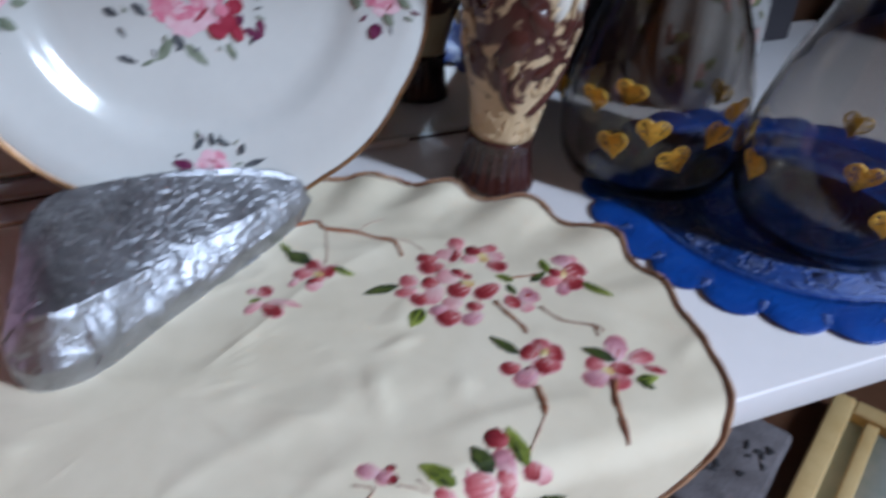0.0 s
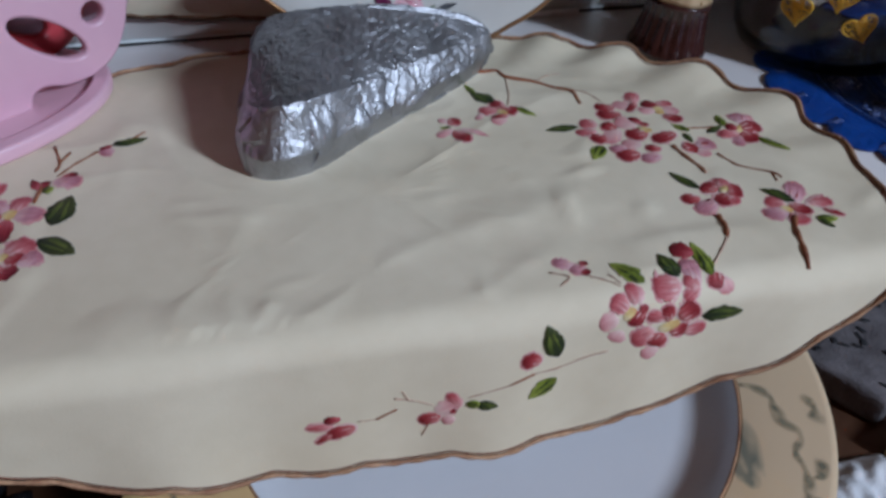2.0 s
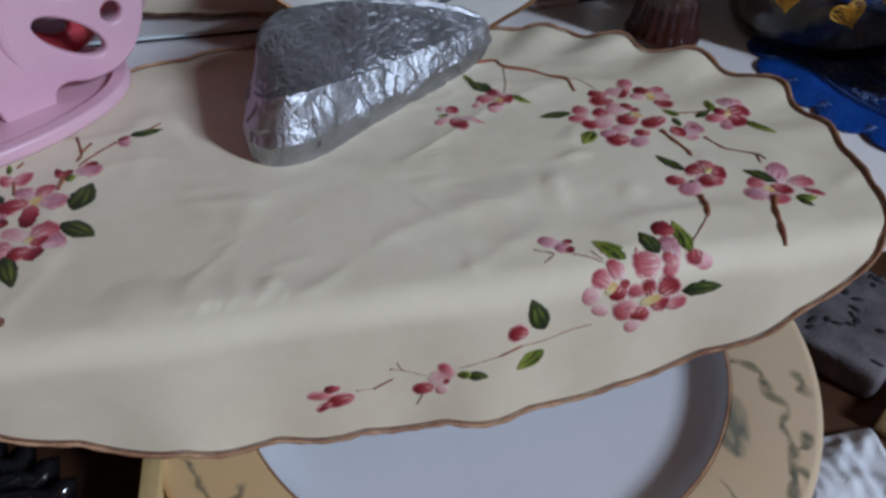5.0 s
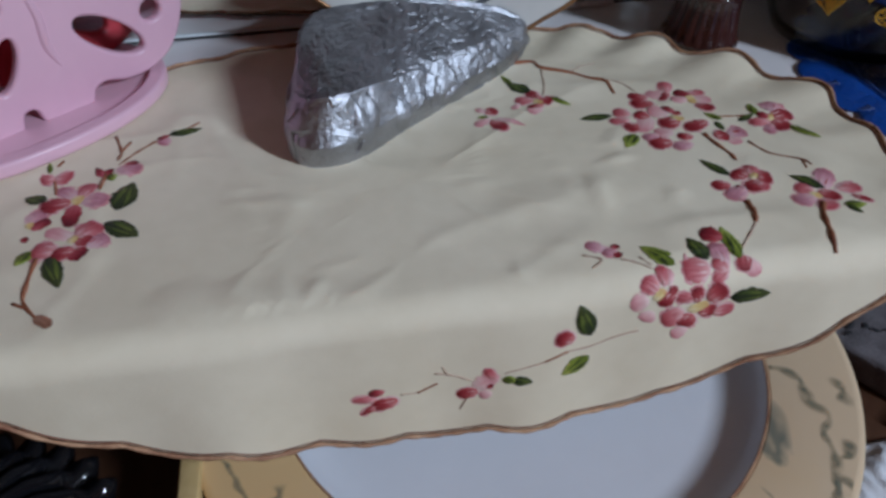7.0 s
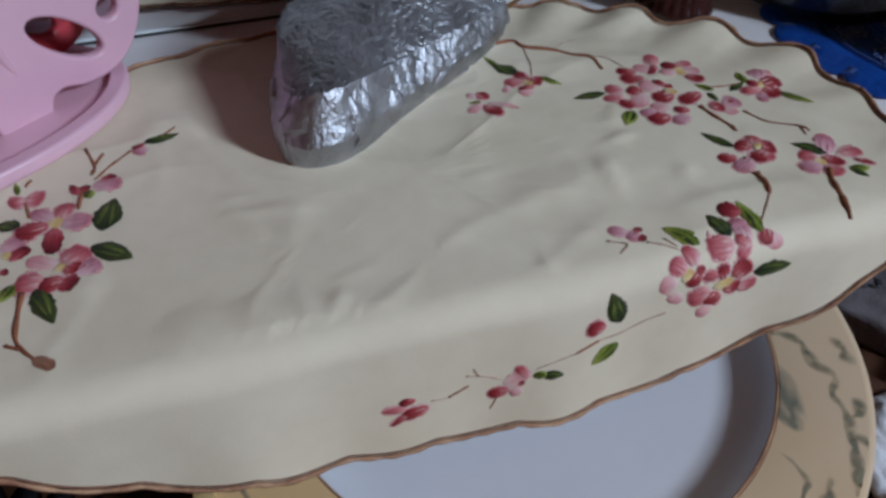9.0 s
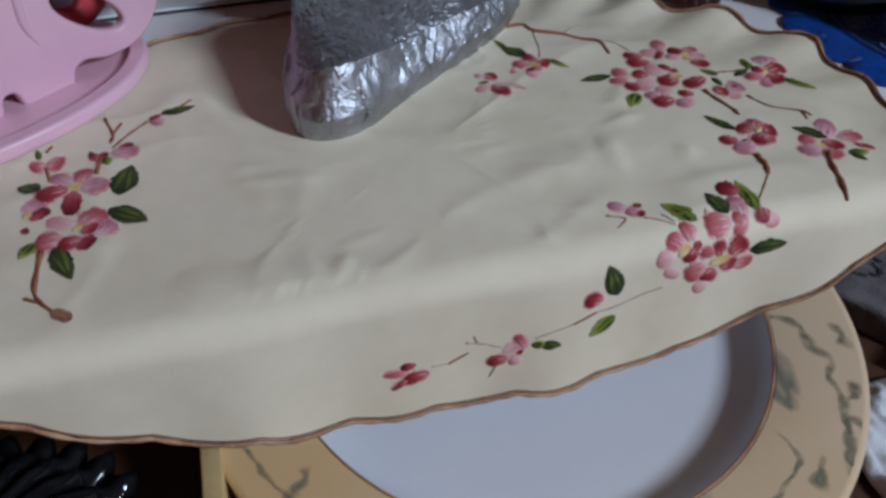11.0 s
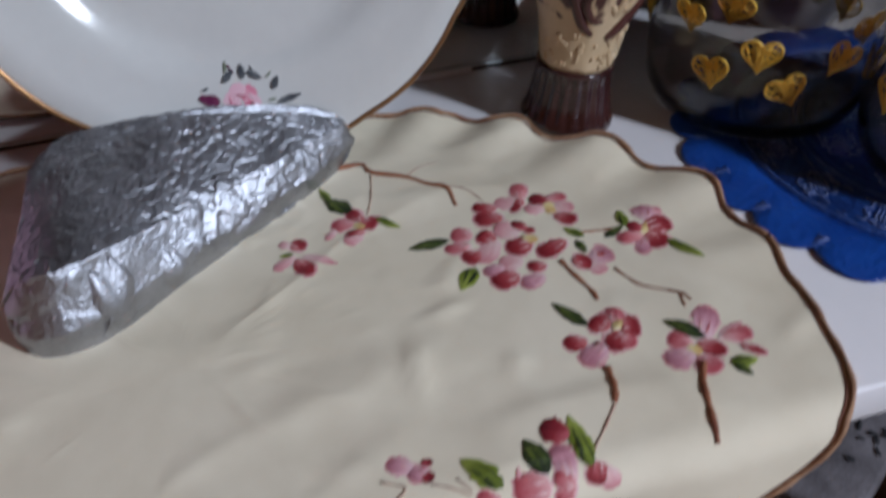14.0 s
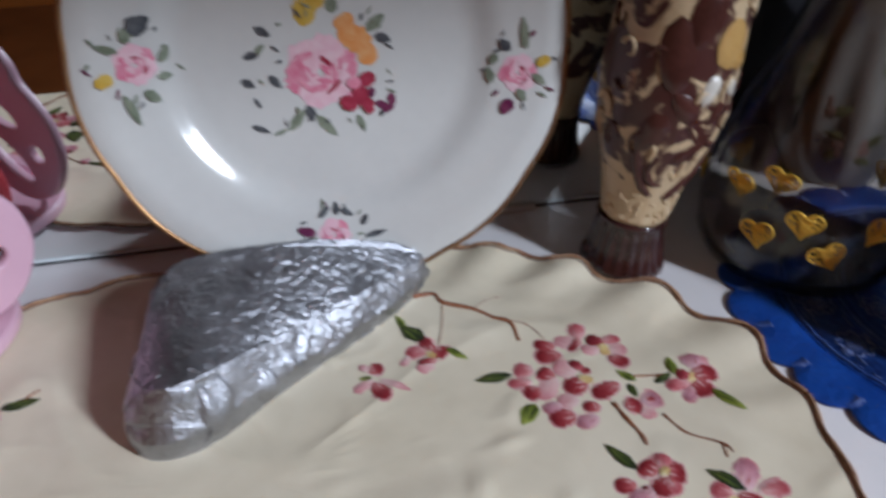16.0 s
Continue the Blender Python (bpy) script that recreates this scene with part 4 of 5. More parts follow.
STRAPS = [([(0.005, 0.049), (0.0125, 0.054), (0.024, 0.064), (0.034, 0.078), (0.040, 0.096)], 0.0030, VASE_BROWN), ([(-0.024, 0.080), (-0.021, 0.066), (-0.015, 0.056), (-0.0075, 0.051)], 0.0022, VASE_BROWN), ([(-0.010, 0.074), (-0.0145, 0.066), (-0.010, 0.059), (-0.0025, 0.058)], 0.0018, VASE_BROWN), ([(-0.0035, 0.104), (-0.0005, 0.093), (0.004, 0.087), (0.010, 0.080)], 0.0010, VASE_BROWN),
          ([(0.003, 0.076), (0.008, 0.070), (0.006, 0.062), (0.001, 0.066)], 0.0018, VASE_CREAM), ([(0.012, 0.078), (0.017, 0.071), (0.013, 0.063), (0.008, 0.066)], 0.0018, VASE_CREAM), ([(0.020, 0.070), (0.024, 0.080), (0.030, 0.094)], 0.0016, VASE_CREAM), ([(-0.017, 0.082), (-0.014, 0.078), (-0.015, 0.071)], 0.0014, VASE_CREAM)]
for path, wide, m in STRAPS:
    bm = bmesh.new()
    tube(bm, [on_vase(p.x, p.y, -0.62 * wide) for p in smooth_path([(a, z, 0) for a, z in path], 7)], wide * 1.15, 10, lambda k: 0.55 + 0.55 * math.sin(math.pi * (0.12 + 0.80 * k)) ** 0.8)
    part("strap_relief", bm, m, vase, "raised ornamental relief")
for k in range(54):
    bm = bmesh.new()
    patch(bm, on_vase, rnd.uniform(-0.045, 0.045), rnd.uniform(0.034, 0.050), rnd.uniform(0.003, 0.006), rnd.uniform(0, 3.1), rnd.uniform(0.002, 0.004), 0.0, 0.0011, 0)
    part("pebbled_bump", bm, VASE_CREAM, vase)
for k in range(16):
    bm = bmesh.new()
    a0, z0 = rnd.uniform(-0.05, 0.05), rnd.uniform(0.070, 0.150)
    turn, size, way = rnd.uniform(0, 6.28), rnd.uniform(0.004, 0.0085), rnd.choice((-1, 1))
    pts = []
    for i in range(15):
        t = i / 14
        rr = size * (1 - 0.8 * t)
        pts.append(on_vase(a0 + rr * math.cos(turn + way * 4.6 * t), min(0.168, z0 + 1.2 * rr * math.sin(turn + way * 4.6 * t)), 0.0006))
    tube(bm, pts, 0.0010, 6, lambda k: 1.25 - 0.9 * k)
    part("scroll", bm, VASE_BROWN if k % 2 else VASE_CREAM, vase, "raised relief scroll")
for a0, z0, size, ang, wide, m in ((0.006, 0.108, 0.015, 70, 0.009, V_WHITE), (0.020, 0.108, 0.010, 100, 0.005, V_WHITE), (0.014, 0.127, 0.022, 40, 0.022, V_OCHRE), (0.020, 0.121, 0.014, -20, 0.010, V_OCHRE), (-0.004, 0.138, 0.026, 80, 0.018, VASE_BROWN), (0.015, 0.098, 0.018, 60, 0.009, VASE_BROWN), (-0.014, 0.122, 0.034, 100, 0.018, VASE_BROWN), (-0.018, 0.086, 0.024, 60, 0.014, VASE_BROWN),
                                   (0.006, 0.076, 0.020, 30, 0.010, VASE_BROWN), (0.030, 0.092, 0.018, 120, 0.010, VASE_BROWN), (-0.004, 0.100, 0.020, -40, 0.011, VASE_BROWN)):
    bm = bmesh.new()
    patch(bm, on_vase, a0, z0, size, radians(ang), wide, 0.0003, 0.0016, 0)
    part("relief_patch", bm, m, vase)

# ---- blue doily ----
DC, DR = (0.318, 0.070), 0.113
doily = thing("blue_doily", (*DC, 0.0), "royal blue embossed doily with scalloped edge on the white board", "doily")


def doily_edge(a, r, z):
    k = max(0.0, (r - 0.088) / 0.025)
    return r + k * (0.0075 * abs(math.sin(12 * a + 0.6)) ** 0.7 - 0.0050), z + 0.0005 * k * math.cos(24 * a)


part("sheet", lathe(bmesh.new(), [(0, 0.0002), (0.0875, 0.0002), (0.0875, 0.0016), (0, 0.0016)], 128), BLUE_NET, doily, "dark blue openwork centre")
bm = lathe(bmesh.new(), [(0.0878, 0.0002), (0.095, 0.0003), (DR, 0.0006), (DR + 0.001, 0.0012), (DR, 0.0019), (0.100, 0.0026), (0.093, 0.0024), (0.0878, 0.0017)], 360, doily_edge, True)
part("scalloped_border", bm, BLUE_LACE, doily, "bright blue scalloped border")
for r in (0.026, 0.030, 0.055, 0.059, 0.0615, 0.0845, 0.0875):
    bm = bmesh.new()
    tube(bm, [(r * math.cos(2 * math.pi * i / 128), r * math.sin(2 * math.pi * i / 128), 0.0018 + 0.0003 * math.sin(1.9 * i)) for i in range(129)], 0.00055, 6)
    part("raised_ring", bm, BLUE_PALE if r in (0.030, 0.059, 0.0845) else BLUE_LACE, doily)
# a stitched flower: crossed bars inside a small eight-sided ring
bm = bmesh.new()
for k in range(-2, 3):
    reach = 0.0052 - 0.0008 * abs(k)
    tube(bm, [(-reach, 0.0017 * k, 0.0019), (0, 0.0017 * k, 0.0023), (reach, 0.0017 * k, 0.0019)], 0.00040, 5)
for k in range(8):
    a = 2 * math.pi * k / 8
    tube(bm, [((0.0062 + 0.0026 * e) * math.cos(a + d), (0.0062 + 0.0026 * e) * math.sin(a + d), 0.0020) for d, e in ((-0.36, 0), (-0.2, 0.7), (0, 1), (0.2, 0.7), (0.36, 0))], 0.00036, 5)
first = part("stitched_flower", bm, BLUE_STITCH, doily, "pale blue stitched flower")
first.location = (0.072, 0, 0)
for ring_r, n, lean in ((0.072, 15, 0.0), (0.043, 9, 0.2)):
    for k in range(n):
        if ring_r == 0.072 and k == 0:
            continue
        r2 = first.copy()
        scene.collection.objects.link(r2)
        r2.location = (ring_r * math.cos(2 * math.pi * k / n + lean), ring_r * math.sin(2 * math.pi * k / n + lean), 0)
        r2.rotation_euler = (0, 0, 2 * math.pi * k / n + lean + 0.5 * (k % 3))
# knots where two scallops meet, and the netting between the rings
for k in range(24):
    a = (math.pi * k - 0.6) / 12
    bm = bmesh.new()
    for i in range(5):
        tube(bm, [(0.1020 + 0.0016 * i, -0.0022 + 0.0006 * (i % 2), 0.0026 - 0.0002 * i), (0.1020 + 0.0016 * i, 0.0022 - 0.0006 * (i % 2), 0.0026 - 0.0002 * i)], 0.00045, 5)
    bmesh.ops.rotate(bm, verts=bm.verts, cent=(0, 0, 0), matrix=Matrix.Rotation(a, 3, "Z"))
    part("edge_knot", bm, BLUE_STITCH, doily)
bm = bmesh.new()
nrnd = random.Random(21)
for k in range(260):
    a, r = nrnd.uniform(0, 6.2832), nrnd.choice((0.0635, 0.066, 0.079, 0.082, 0.050, 0.035))
    r += nrnd.uniform(-0.0012, 0.0012)
    e = 0.0022 / r
    tube(bm, [(r * math.cos(a - e), r * math.sin(a - e), 0.0018), (r * math.cos(a + e), r * math.sin(a + e), 0.0019)], 0.00030, 4)
tagged(part("net_stitches", bm, BLUE_STITCH, doily, "fine pale stitches"), kind="stuff")

# ---- glass vases with gold hearts ----
GOLD = pbr("gold_filigree", (0.80, 0.42, 0.04), (0.92, 0.60, 0.10), 150, 0.45, 0.4, 900, 0.3)
G_OUT = [(0, 0.0), (0.040, 0.0), (0.047, 0.003), (0.0510, 0.012), (0.0525, 0.026), (0.0520, 0.042), (0.0490, 0.060), (0.0415, 0.085), (0.031, 0.110), (0.024, 0.135), (0.021, 0.160), (0.026, 0.185)]
G_IN = [(0.0245, 0.185), (0.0195, 0.160), (0.0225, 0.135), (0.0293, 0.110), (0.0398, 0.085), (0.0473, 0.060), (0.0503, 0.042), (0.0507, 0.026), (0.0492, 0.0135), (0.045, 0.0065), (0.038, 0.0042), (0, 0.0042)]


def heart_thing(m):
    h = thing("gold_heart", (0, 0, 0), "gold filigree heart charm fixed to the smoky glass vase", "charm", "gold hearts on the glass vases")
    pts = []
    for i in range(41):
        t = 2 * math.pi * i / 40
        pts.append((0.00050 * 16 * math.sin(t) ** 3, 0.00050 * (13 * math.cos(t) - 5 * math.cos(2 * t) - 2 * math.cos(3 * t) - math.cos(4 * t)), 0))
    bm = bmesh.new()
    tube(bm, pts, 0.00055, 6)
    part("rim", bm, GOLD, h)
    wires = random.Random(4)
    edge = pts[:-1]
    for k in range(30):
        i = wires.randrange(40)
        x0, y0, _ = edge[i]
        x1, y1, _ = edge[(i + wires.randint(11, 27)) % 40]
        lift = wires.uniform(-0.0006, 0.0009)
        bm = bmesh.new()
        tube(bm, [(x0, y0, 0), ((x0 + x1) * 0.5 + wires.uniform(-0.001, 0.001), (y0 + y1) * 0.5 + wires.uniform(-0.001, 0.001), lift), (x1, y1, 0)], 0.00030, 5)
        part("filigree_wire", bm, GOLD, h)
    h.matrix_world = m
    return h


hrnd = random.Random(11)
first_heart = None
for gi, (gx, gy) in enumerate(((0.2605, 0.1305), (0.319, 0.046))):
    g = thing("glass_vase", (gx, gy, 0.0019), "smoky grey teardrop glass vase standing on the blue doily", "vase", "glass vases on the doily")
    part("bowl", lathe(bmesh.new(), G_OUT + G_IN, 96), CLEAR, g)
    lip = bmesh.new()
    tube(lip, [(0.02525 * math.cos(2 * math.pi * i / 64), 0.02525 * math.sin(2 * math.pi * i / 64), 0.1862) for i in range(65)], 0.0011, 8)
    part("rolled_lip", lip, CLEAR, g)
    for a, z, spin in ((-147, 0.036, 35), (-113, 0.033, 80), (-127, 0.047, -20), (-165, 0.055, 10), (-144, 0.063, -30), (9, 0.035, 15), (-60, 0.040, 0), (-30, 0.024, 50), (100, 0.035, -40), (140, 0.040, 20), (-91, 0.046, -60), (-78, 0.056, 30)):
        a = radians(a + 31 * gi)
        r = (0.0545 if z < 0.04 else 0.0535) if z < 0.05 else 0.0510 - 0.3 * (z - 0.055)
        tip = -14 if z > 0.05 else (-4 if z > 0.03 else 10)
        m = pose(gx + r * math.cos(a), gy + r * math.sin(a), 0.0019 + z) @ pose(0, 0, 0, 0, 0, math.degrees(a) + 90) @ pose(0, 0, 0, 90 - tip, 0, 0) @ pose(0, 0, 0, 0, 0, 0.35 * spin + hrnd.uniform(-9, 9))
        if first_heart is None:
            first_heart = heart_thing(m)
        else:
            copy_thing(first_heart, m)

# ---- dark panel added behind the glasses to darken the background ----
NAVY = pbr("dark_navy_backing", (0.022, 0.021, 0.030), (0.042, 0.038, 0.046), 30, 0.5)
dark = thing("dark_backing", (0.355, 0.288, 0.0), "flat dark navy panel added to darken the background behind the jar", "box")
bm = box(bmesh.new(), 0.212, 0.50, 0.280, 0.295, 0.0, 0.20, 0.001)
part("backing_body", rel(bm, dark), NAVY, dark)
bm = box(bmesh.new(), 0.211, 0.501, 0.2792, 0.2958, 0.178, 0.180)
part("backing_line", rel(bm, dark), BLACK_GAP, dark)

# ---- blue and white porcelain jar behind the glasses ----
JAR_BLUE = pbr("cobalt_blue_glaze", (0.03, 0.04, 0.14), (0.08, 0.09, 0.22), 120, 0.15)
JAR_PINK = pbr("faded_pink_glaze", (0.30, 0.17, 0.15), (0.40, 0.26, 0.24), 120, 0.15)
jar = thing("porcelain_jar", (0.338, 0.212, 0.0), "white porcelain jar with cobalt blue ornament, greyed for shade", "jar")
J_PROF = [(0, 0.0), (0.030, 0.0), (0.032, 0.004), (0.043, 0.022), (0.0480, 0.045), (0.047, 0.070), (0.039, 0.095), (0.026, 0.112), (0.024, 0.125), (0.027, 0.132), (0.025, 0.132), (0.022, 0.12), (0.0, 0.03)]
# The body is white; its shade is put into this grey base colour.
part("body", lathe(bmesh.new(), J_PROF, 144, lambda a, r, z: (r * (1 + (0.03 * math.cos(12 * a) if 0.006 < z < 0.12 and r > 0.03 else 0)), z)), pbr("shaded_white_porcelain", (0.27, 0.265, 0.26), (0.34, 0.33, 0.32), 30, 0.12), jar)


def on_jar(a, z, up):
    for (r0, z0), (r1, z1) in zip(J_PROF, J_PROF[1:]):
        if z0 <= z < z1:
            r = r0 + (r1 - r0) * (z - z0) / (z1 - z0) + up
            break
    t = -math.pi / 2 + a / 0.04
    return Vector((r * math.cos(t), r * math.sin(t), z))


JAR_OLIVE = pbr("olive_green_glaze", (0.10, 0.11, 0.06), (0.20, 0.20, 0.11), 120, 0.15)
jrnd = random.Random(17)
for k in range(6):
    bm = bmesh.new()
    a0 = -0.125 + 0.042 * k
    for i in range(26):
        patch(bm, on_jar, a0 + jrnd.uniform(-0.0035, 0.0035), 0.104 - 0.0034 * i, jrnd.uniform(0.0025, 0.0055), jrnd.uniform(0, 3.1), jrnd.uniform(0.0014, 0.0028), 0.0002, 0.0003)
    part("blue_band", bm, JAR_BLUE, jar, "dotted cobalt blue band")
for k in range(12):
    a0, z0 = -0.105 + 0.021 * k, (0.058, 0.036, 0.082)[k % 3]
    bm = bmesh.new()
    for i in range(6):
        t = i * 1.047 + k
        patch(bm, on_jar, a0 + 0.0055 * math.cos(t), z0 + 0.0050 * math.sin(t), 0.0085, t, 0.0065, 0.0003, 0.0003, 0, False, 8, 4, 0.2)
    part("pink_flower", bm, JAR_PINK, jar, "faded pink painted flower")
    bm = bmesh.new()
    for i in range(4):
        t = i * 1.5 + 0.6 * k
        patch(bm, on_jar, a0 + 0.012 * math.cos(t), z0 + 0.011 * math.sin(t), 0.011, t + 0.5, 0.006, 0.0002, 0.0003, 0, True, 8, 4, 0.2)
    part("olive_leaf_spray", bm, JAR_OLIVE, jar, "olive green painted leaves")


# ---- pink napkin holder ----
def flat_shape(name, outlines, depth, bevel, material, parent, label="", m=None):
    """A panel cut from outlines (the first outside, the rest holes), with rounded edges."""
    cu = bpy.data.curves.new(name, "CURVE")
    cu.dimensions, cu.fill_mode, cu.extrude, cu.bevel_depth, cu.bevel_resolution = "2D", "BOTH", depth, bevel, 2
    for pts in outlines:
        sp = cu.splines.new("POLY")
        sp.points.add(len(pts) - 1)
        for p, (x, y) in zip(sp.points, pts):
            p.co = (x, y, 0, 1)
        sp.use_cyclic_u = True
    tmp = bpy.data.objects.new(name, cu)
    scene.collection.objects.link(tmp)
    bpy.context.view_layer.update()
    me = bpy.data.meshes.new_from_object(tmp.evaluated_get(bpy.context.evaluated_depsgraph_get()))
    bpy.data.objects.remove(tmp)
    weld = bmesh.new()
    weld.from_mesh(me)
    bmesh.ops.remove_doubles(weld, verts=weld.verts, dist=1e-5)
    weld.to_mesh(me)
    weld.free()
    me.materials.clear()
    me.materials.append(material)
    me.name = name
    ob = new(name, me)
    ob.parent = parent
    if m is not None:
        ob.matrix_basis = m
    if label:
        tagged(ob, label)
    return ob


def oval(cx, cy, rx, ry, turn=0, n=40, point=2.0):
    c, s = math.cos(radians(turn)), math.sin(radians(turn))
    out = []
    for i in range(n):
        a = 2 * math.pi * i / n
        x = rx * math.copysign(abs(math.cos(a)) ** (2 / point), math.cos(a))
        y = ry * math.copysign(abs(math.sin(a)) ** (2 / point), math.sin(a))
        out.append((cx + x * c - y * s, cy + x * s + y * c))
    return out


HYAW = math.degrees(math.atan2(0.61, 0.79))
# Same pink plastic; the rear panel's shade and glow are put into this red.
PINK_SHADED = pbr("shaded_pink_plastic", (0.56, 0.055, 0.075), (0.64, 0.09, 0.11), 12, 0.3, 0.03, 60)
holder = thing("napkin_holder", (0, 0, 0), "pink plastic openwork napkin holder on the embroidered cloth", "napkin holder")
holder.matrix_world = pose(-0.1991, 0.1215, 0.0022, 0, 0, HYAW)
CXH = -0.006
flat_shape("base_tray", [oval(CXH, 0, 0.0735, 0.0475, 0, 96, 2.1)], 0.0010, 0.0008, PINK, holder, "", pose(0, 0, 0.002))
flat_shape("tray_rim", [oval(CXH, 0, 0.0757, 0.0492, 0, 120, 2.15), oval(CXH, 0, 0.0700, 0.0440, 0, 120, 2.15)], 0.0019, 0.0018, PINK, holder, "broad rounded pink rim", pose(0, 0, 0.0038))


def panel_outline():
    half = [(0, 0.0106), (0.0030, 0.0098), (0.0052, 0.0070), (0.0066, 0.0020), (0.0100, 0.0005), (0.0270, 0.0005), (0.0295, 0.0020), (0.0325, 0.0085), (0.0400, 0.0105), (0.0505, 0.0075), (0.0620, 0.0075), (0.0735, 0.0120),
            (0.0810, 0.0200), (0.0862, 0.0310), (0.0880, 0.0420), (0.0850, 0.0570), (0.0770, 0.0680), (0.0690, 0.0760), (0.0640, 0.0880), (0.0520, 0.0980), (0.0360, 0.1020), (0.0240, 0.1030), (0.0120, 0.1080), (0, 0.1100)]
    pts = smooth_path([(x, y, 0) for x, y in half] + [(-x, y, 0) for x, y in half[-2:0:-1]] + [(0, 0.0106, 0)], 4)[:-1]
    return [(p.x + CXH, p.y) for p in pts]


def side_holes(s):
    return [oval(s * 0.071 + CXH, 0.0365, 0.0072, 0.0072), oval(s * 0.0475 + CXH, 0.0310, 0.0215, 0.0092, -38 * s, 44, 2.1), oval(s * 0.046 + CXH, 0.0585, 0.0185, 0.0082, -24 * s, 44, 2.1), oval(s * 0.032 + CXH, 0.0835, 0.0150, 0.0080, 40 * s, 44, 2.1)]


HOLES = side_holes(1) + side_holes(-1) + [oval(-0.0035 + CXH, 0.0330, 0.0068, 0.0150, -24, 44, 2.1), oval(CXH, 0.0605, 0.0050, 0.0060), oval(CXH, 0.084, 0.0060, 0.0120)]
for dy, dip in ((-0.017, 3), (0.017, -3)):
    p = flat_shape("openwork_panel", [panel_outline()] + HOLES, 0.0014, 0.0018, PINK if dy < 0 else PINK_SHADED, holder, "pale pink openwork panel with petal-shaped holes" if dy < 0 else "pink openwork panel with petal-shaped holes, shade put into its red", pose(0, dy, 0.0025, 90 + dip, 0, 0))
    for s in (-1, 1):
        bm = bmesh.new()
        tube(bm, smooth_path([(s * 0.012 + CXH, 0.070, 0.0022), (s * 0.017 + CXH, 0.052, 0.0024), (s * 0.017 + CXH, 0.036, 0.0024), (s * 0.023 + CXH, 0.020, 0.0020)], 6), 0.0024, 8, lambda k: math.sin(math.pi * min(0.96, max(0.04, k))) ** 0.6)
        part("moulded_rib", bm, PINK if dy < 0 else PINK_SHADED, p, "raised moulded rib")

# ---- marbled plate on the lower shelf ----
MARBLE = bpy.data.materials.new("cream_marble_glaze")
MARBLE.use_nodes = True
nt = MARBLE.node_tree
b = nt.nodes["Principled BSDF"]
b.inputs["Roughness"].default_value = 0.28
tc = nt.nodes.new("ShaderNodeTexCoord")
n1 = nt.nodes.new("ShaderNodeTexNoise")
n1.inputs["Scale"].default_value, n1.inputs["Detail"].default_value = 9.0, 8
nt.links.new(tc.outputs["Object"], n1.inputs["Vector"])
base_ramp = nt.nodes.new("ShaderNodeValToRGB")
base_ramp.color_ramp.elements[0].color, base_ramp.color_ramp.elements[1].color = (0.72, 0.48, 0.24, 1), (0.72, 0.55, 0.37, 1)
base_ramp.color_ramp.elements[0].position, base_ramp.color_ramp.elements[1].position = 0.38, 0.62
nt.links.new(n1.outputs["Fac"], base_ramp.inputs[0])
n2 = nt.nodes.new("ShaderNodeTexNoise")
n2.inputs["Scale"].default_value, n2.inputs["Detail"].default_value, n2.inputs["Distortion"].default_value = 10.5, 5, 0.6
nt.links.new(tc.outputs["Object"], n2.inputs["Vector"])
d1 = nt.nodes.new("ShaderNodeMath")
d1.operation = "SUBTRACT"
nt.links.new(n2.outputs["Fac"], d1.inputs[0])
d1.inputs[1].default_value = 0.5
d2 = nt.nodes.new("ShaderNodeMath")
d2.operation = "ABSOLUTE"
nt.links.new(d1.outputs[0], d2.inputs[0])
n3 = nt.nodes.new("ShaderNodeTexNoise")
n3.inputs["Scale"].default_value, n3.inputs["Detail"].default_value = 22.0, 3
nt.links.new(tc.outputs["Object"], n3.inputs["Vector"])
line = nt.nodes.new("ShaderNodeMapRange")
line.inputs[1].default_value, line.inputs[2].default_value, line.inputs[3].default_value, line.inputs[4].default_value = 0.003, 0.030, 1.0, 0.0
nt.links.new(d2.outputs[0], line.inputs[0])
patchy = nt.nodes.new("ShaderNodeMapRange")
patchy.inputs[1].default_value, patchy.inputs[2].default_value, patchy.inputs[3].default_value, patchy.inputs[4].default_value = 0.30, 0.55, 0.10, 0.95
nt.links.new(n3.outputs["Fac"], patchy.inputs[0])
vein = nt.nodes.new("ShaderNodeMath")
vein.operation = "MULTIPLY"
nt.links.new(line.outputs[0], vein.inputs[0])
nt.links.new(patchy.outputs[0], vein.inputs[1])
mix = nt.nodes.new("ShaderNodeMix")
mix.data_type = "RGBA"
nt.links.new(vein.outputs[0], mix.inputs[0])
nt.links.new(base_ramp.outputs[0], mix.inputs[6])
mix.inputs[7].default_value = (0.15, 0.17, 0.14, 1)
nt.links.new(mix.outputs[2], b.inputs["Base Color"])

charger = thing("marbled_plate", (0.033, 0.023, LOW), "large plate with cream grey-veined marbled rim and white well", "plate")
bm = lathe(bmesh.new(), [(0.1305, 0.0312), (0.132, 0.0316), (0.150, 0.0328), (0.170, 0.0346), (0.1735, 0.0344), (0.174, 0.0330), (0.172, 0.0310), (0.150, 0.0280), (0.1315, 0.0265)], 160, None, True)
part("marbled_rim", bm, MARBLE, charger, "cream rim with grey-green marble veins")
bm = lathe(bmesh.new(), [(0, 0.0160), (0.110, 0.0162), (0.118, 0.0172), (0.1240, 0.0205), (0.1280, 0.0256), (0.1298, 0.0304), (0.1300, 0.0310), (0.1310, 0.0260), (0.127, 0.010), (0.118, 0.001), (0.100, 0.0), (0, 0.0)], 160)
part("white_well", bm, WHITE_GLAZE, charger, "plain white glazed well")
bm = bmesh.new()
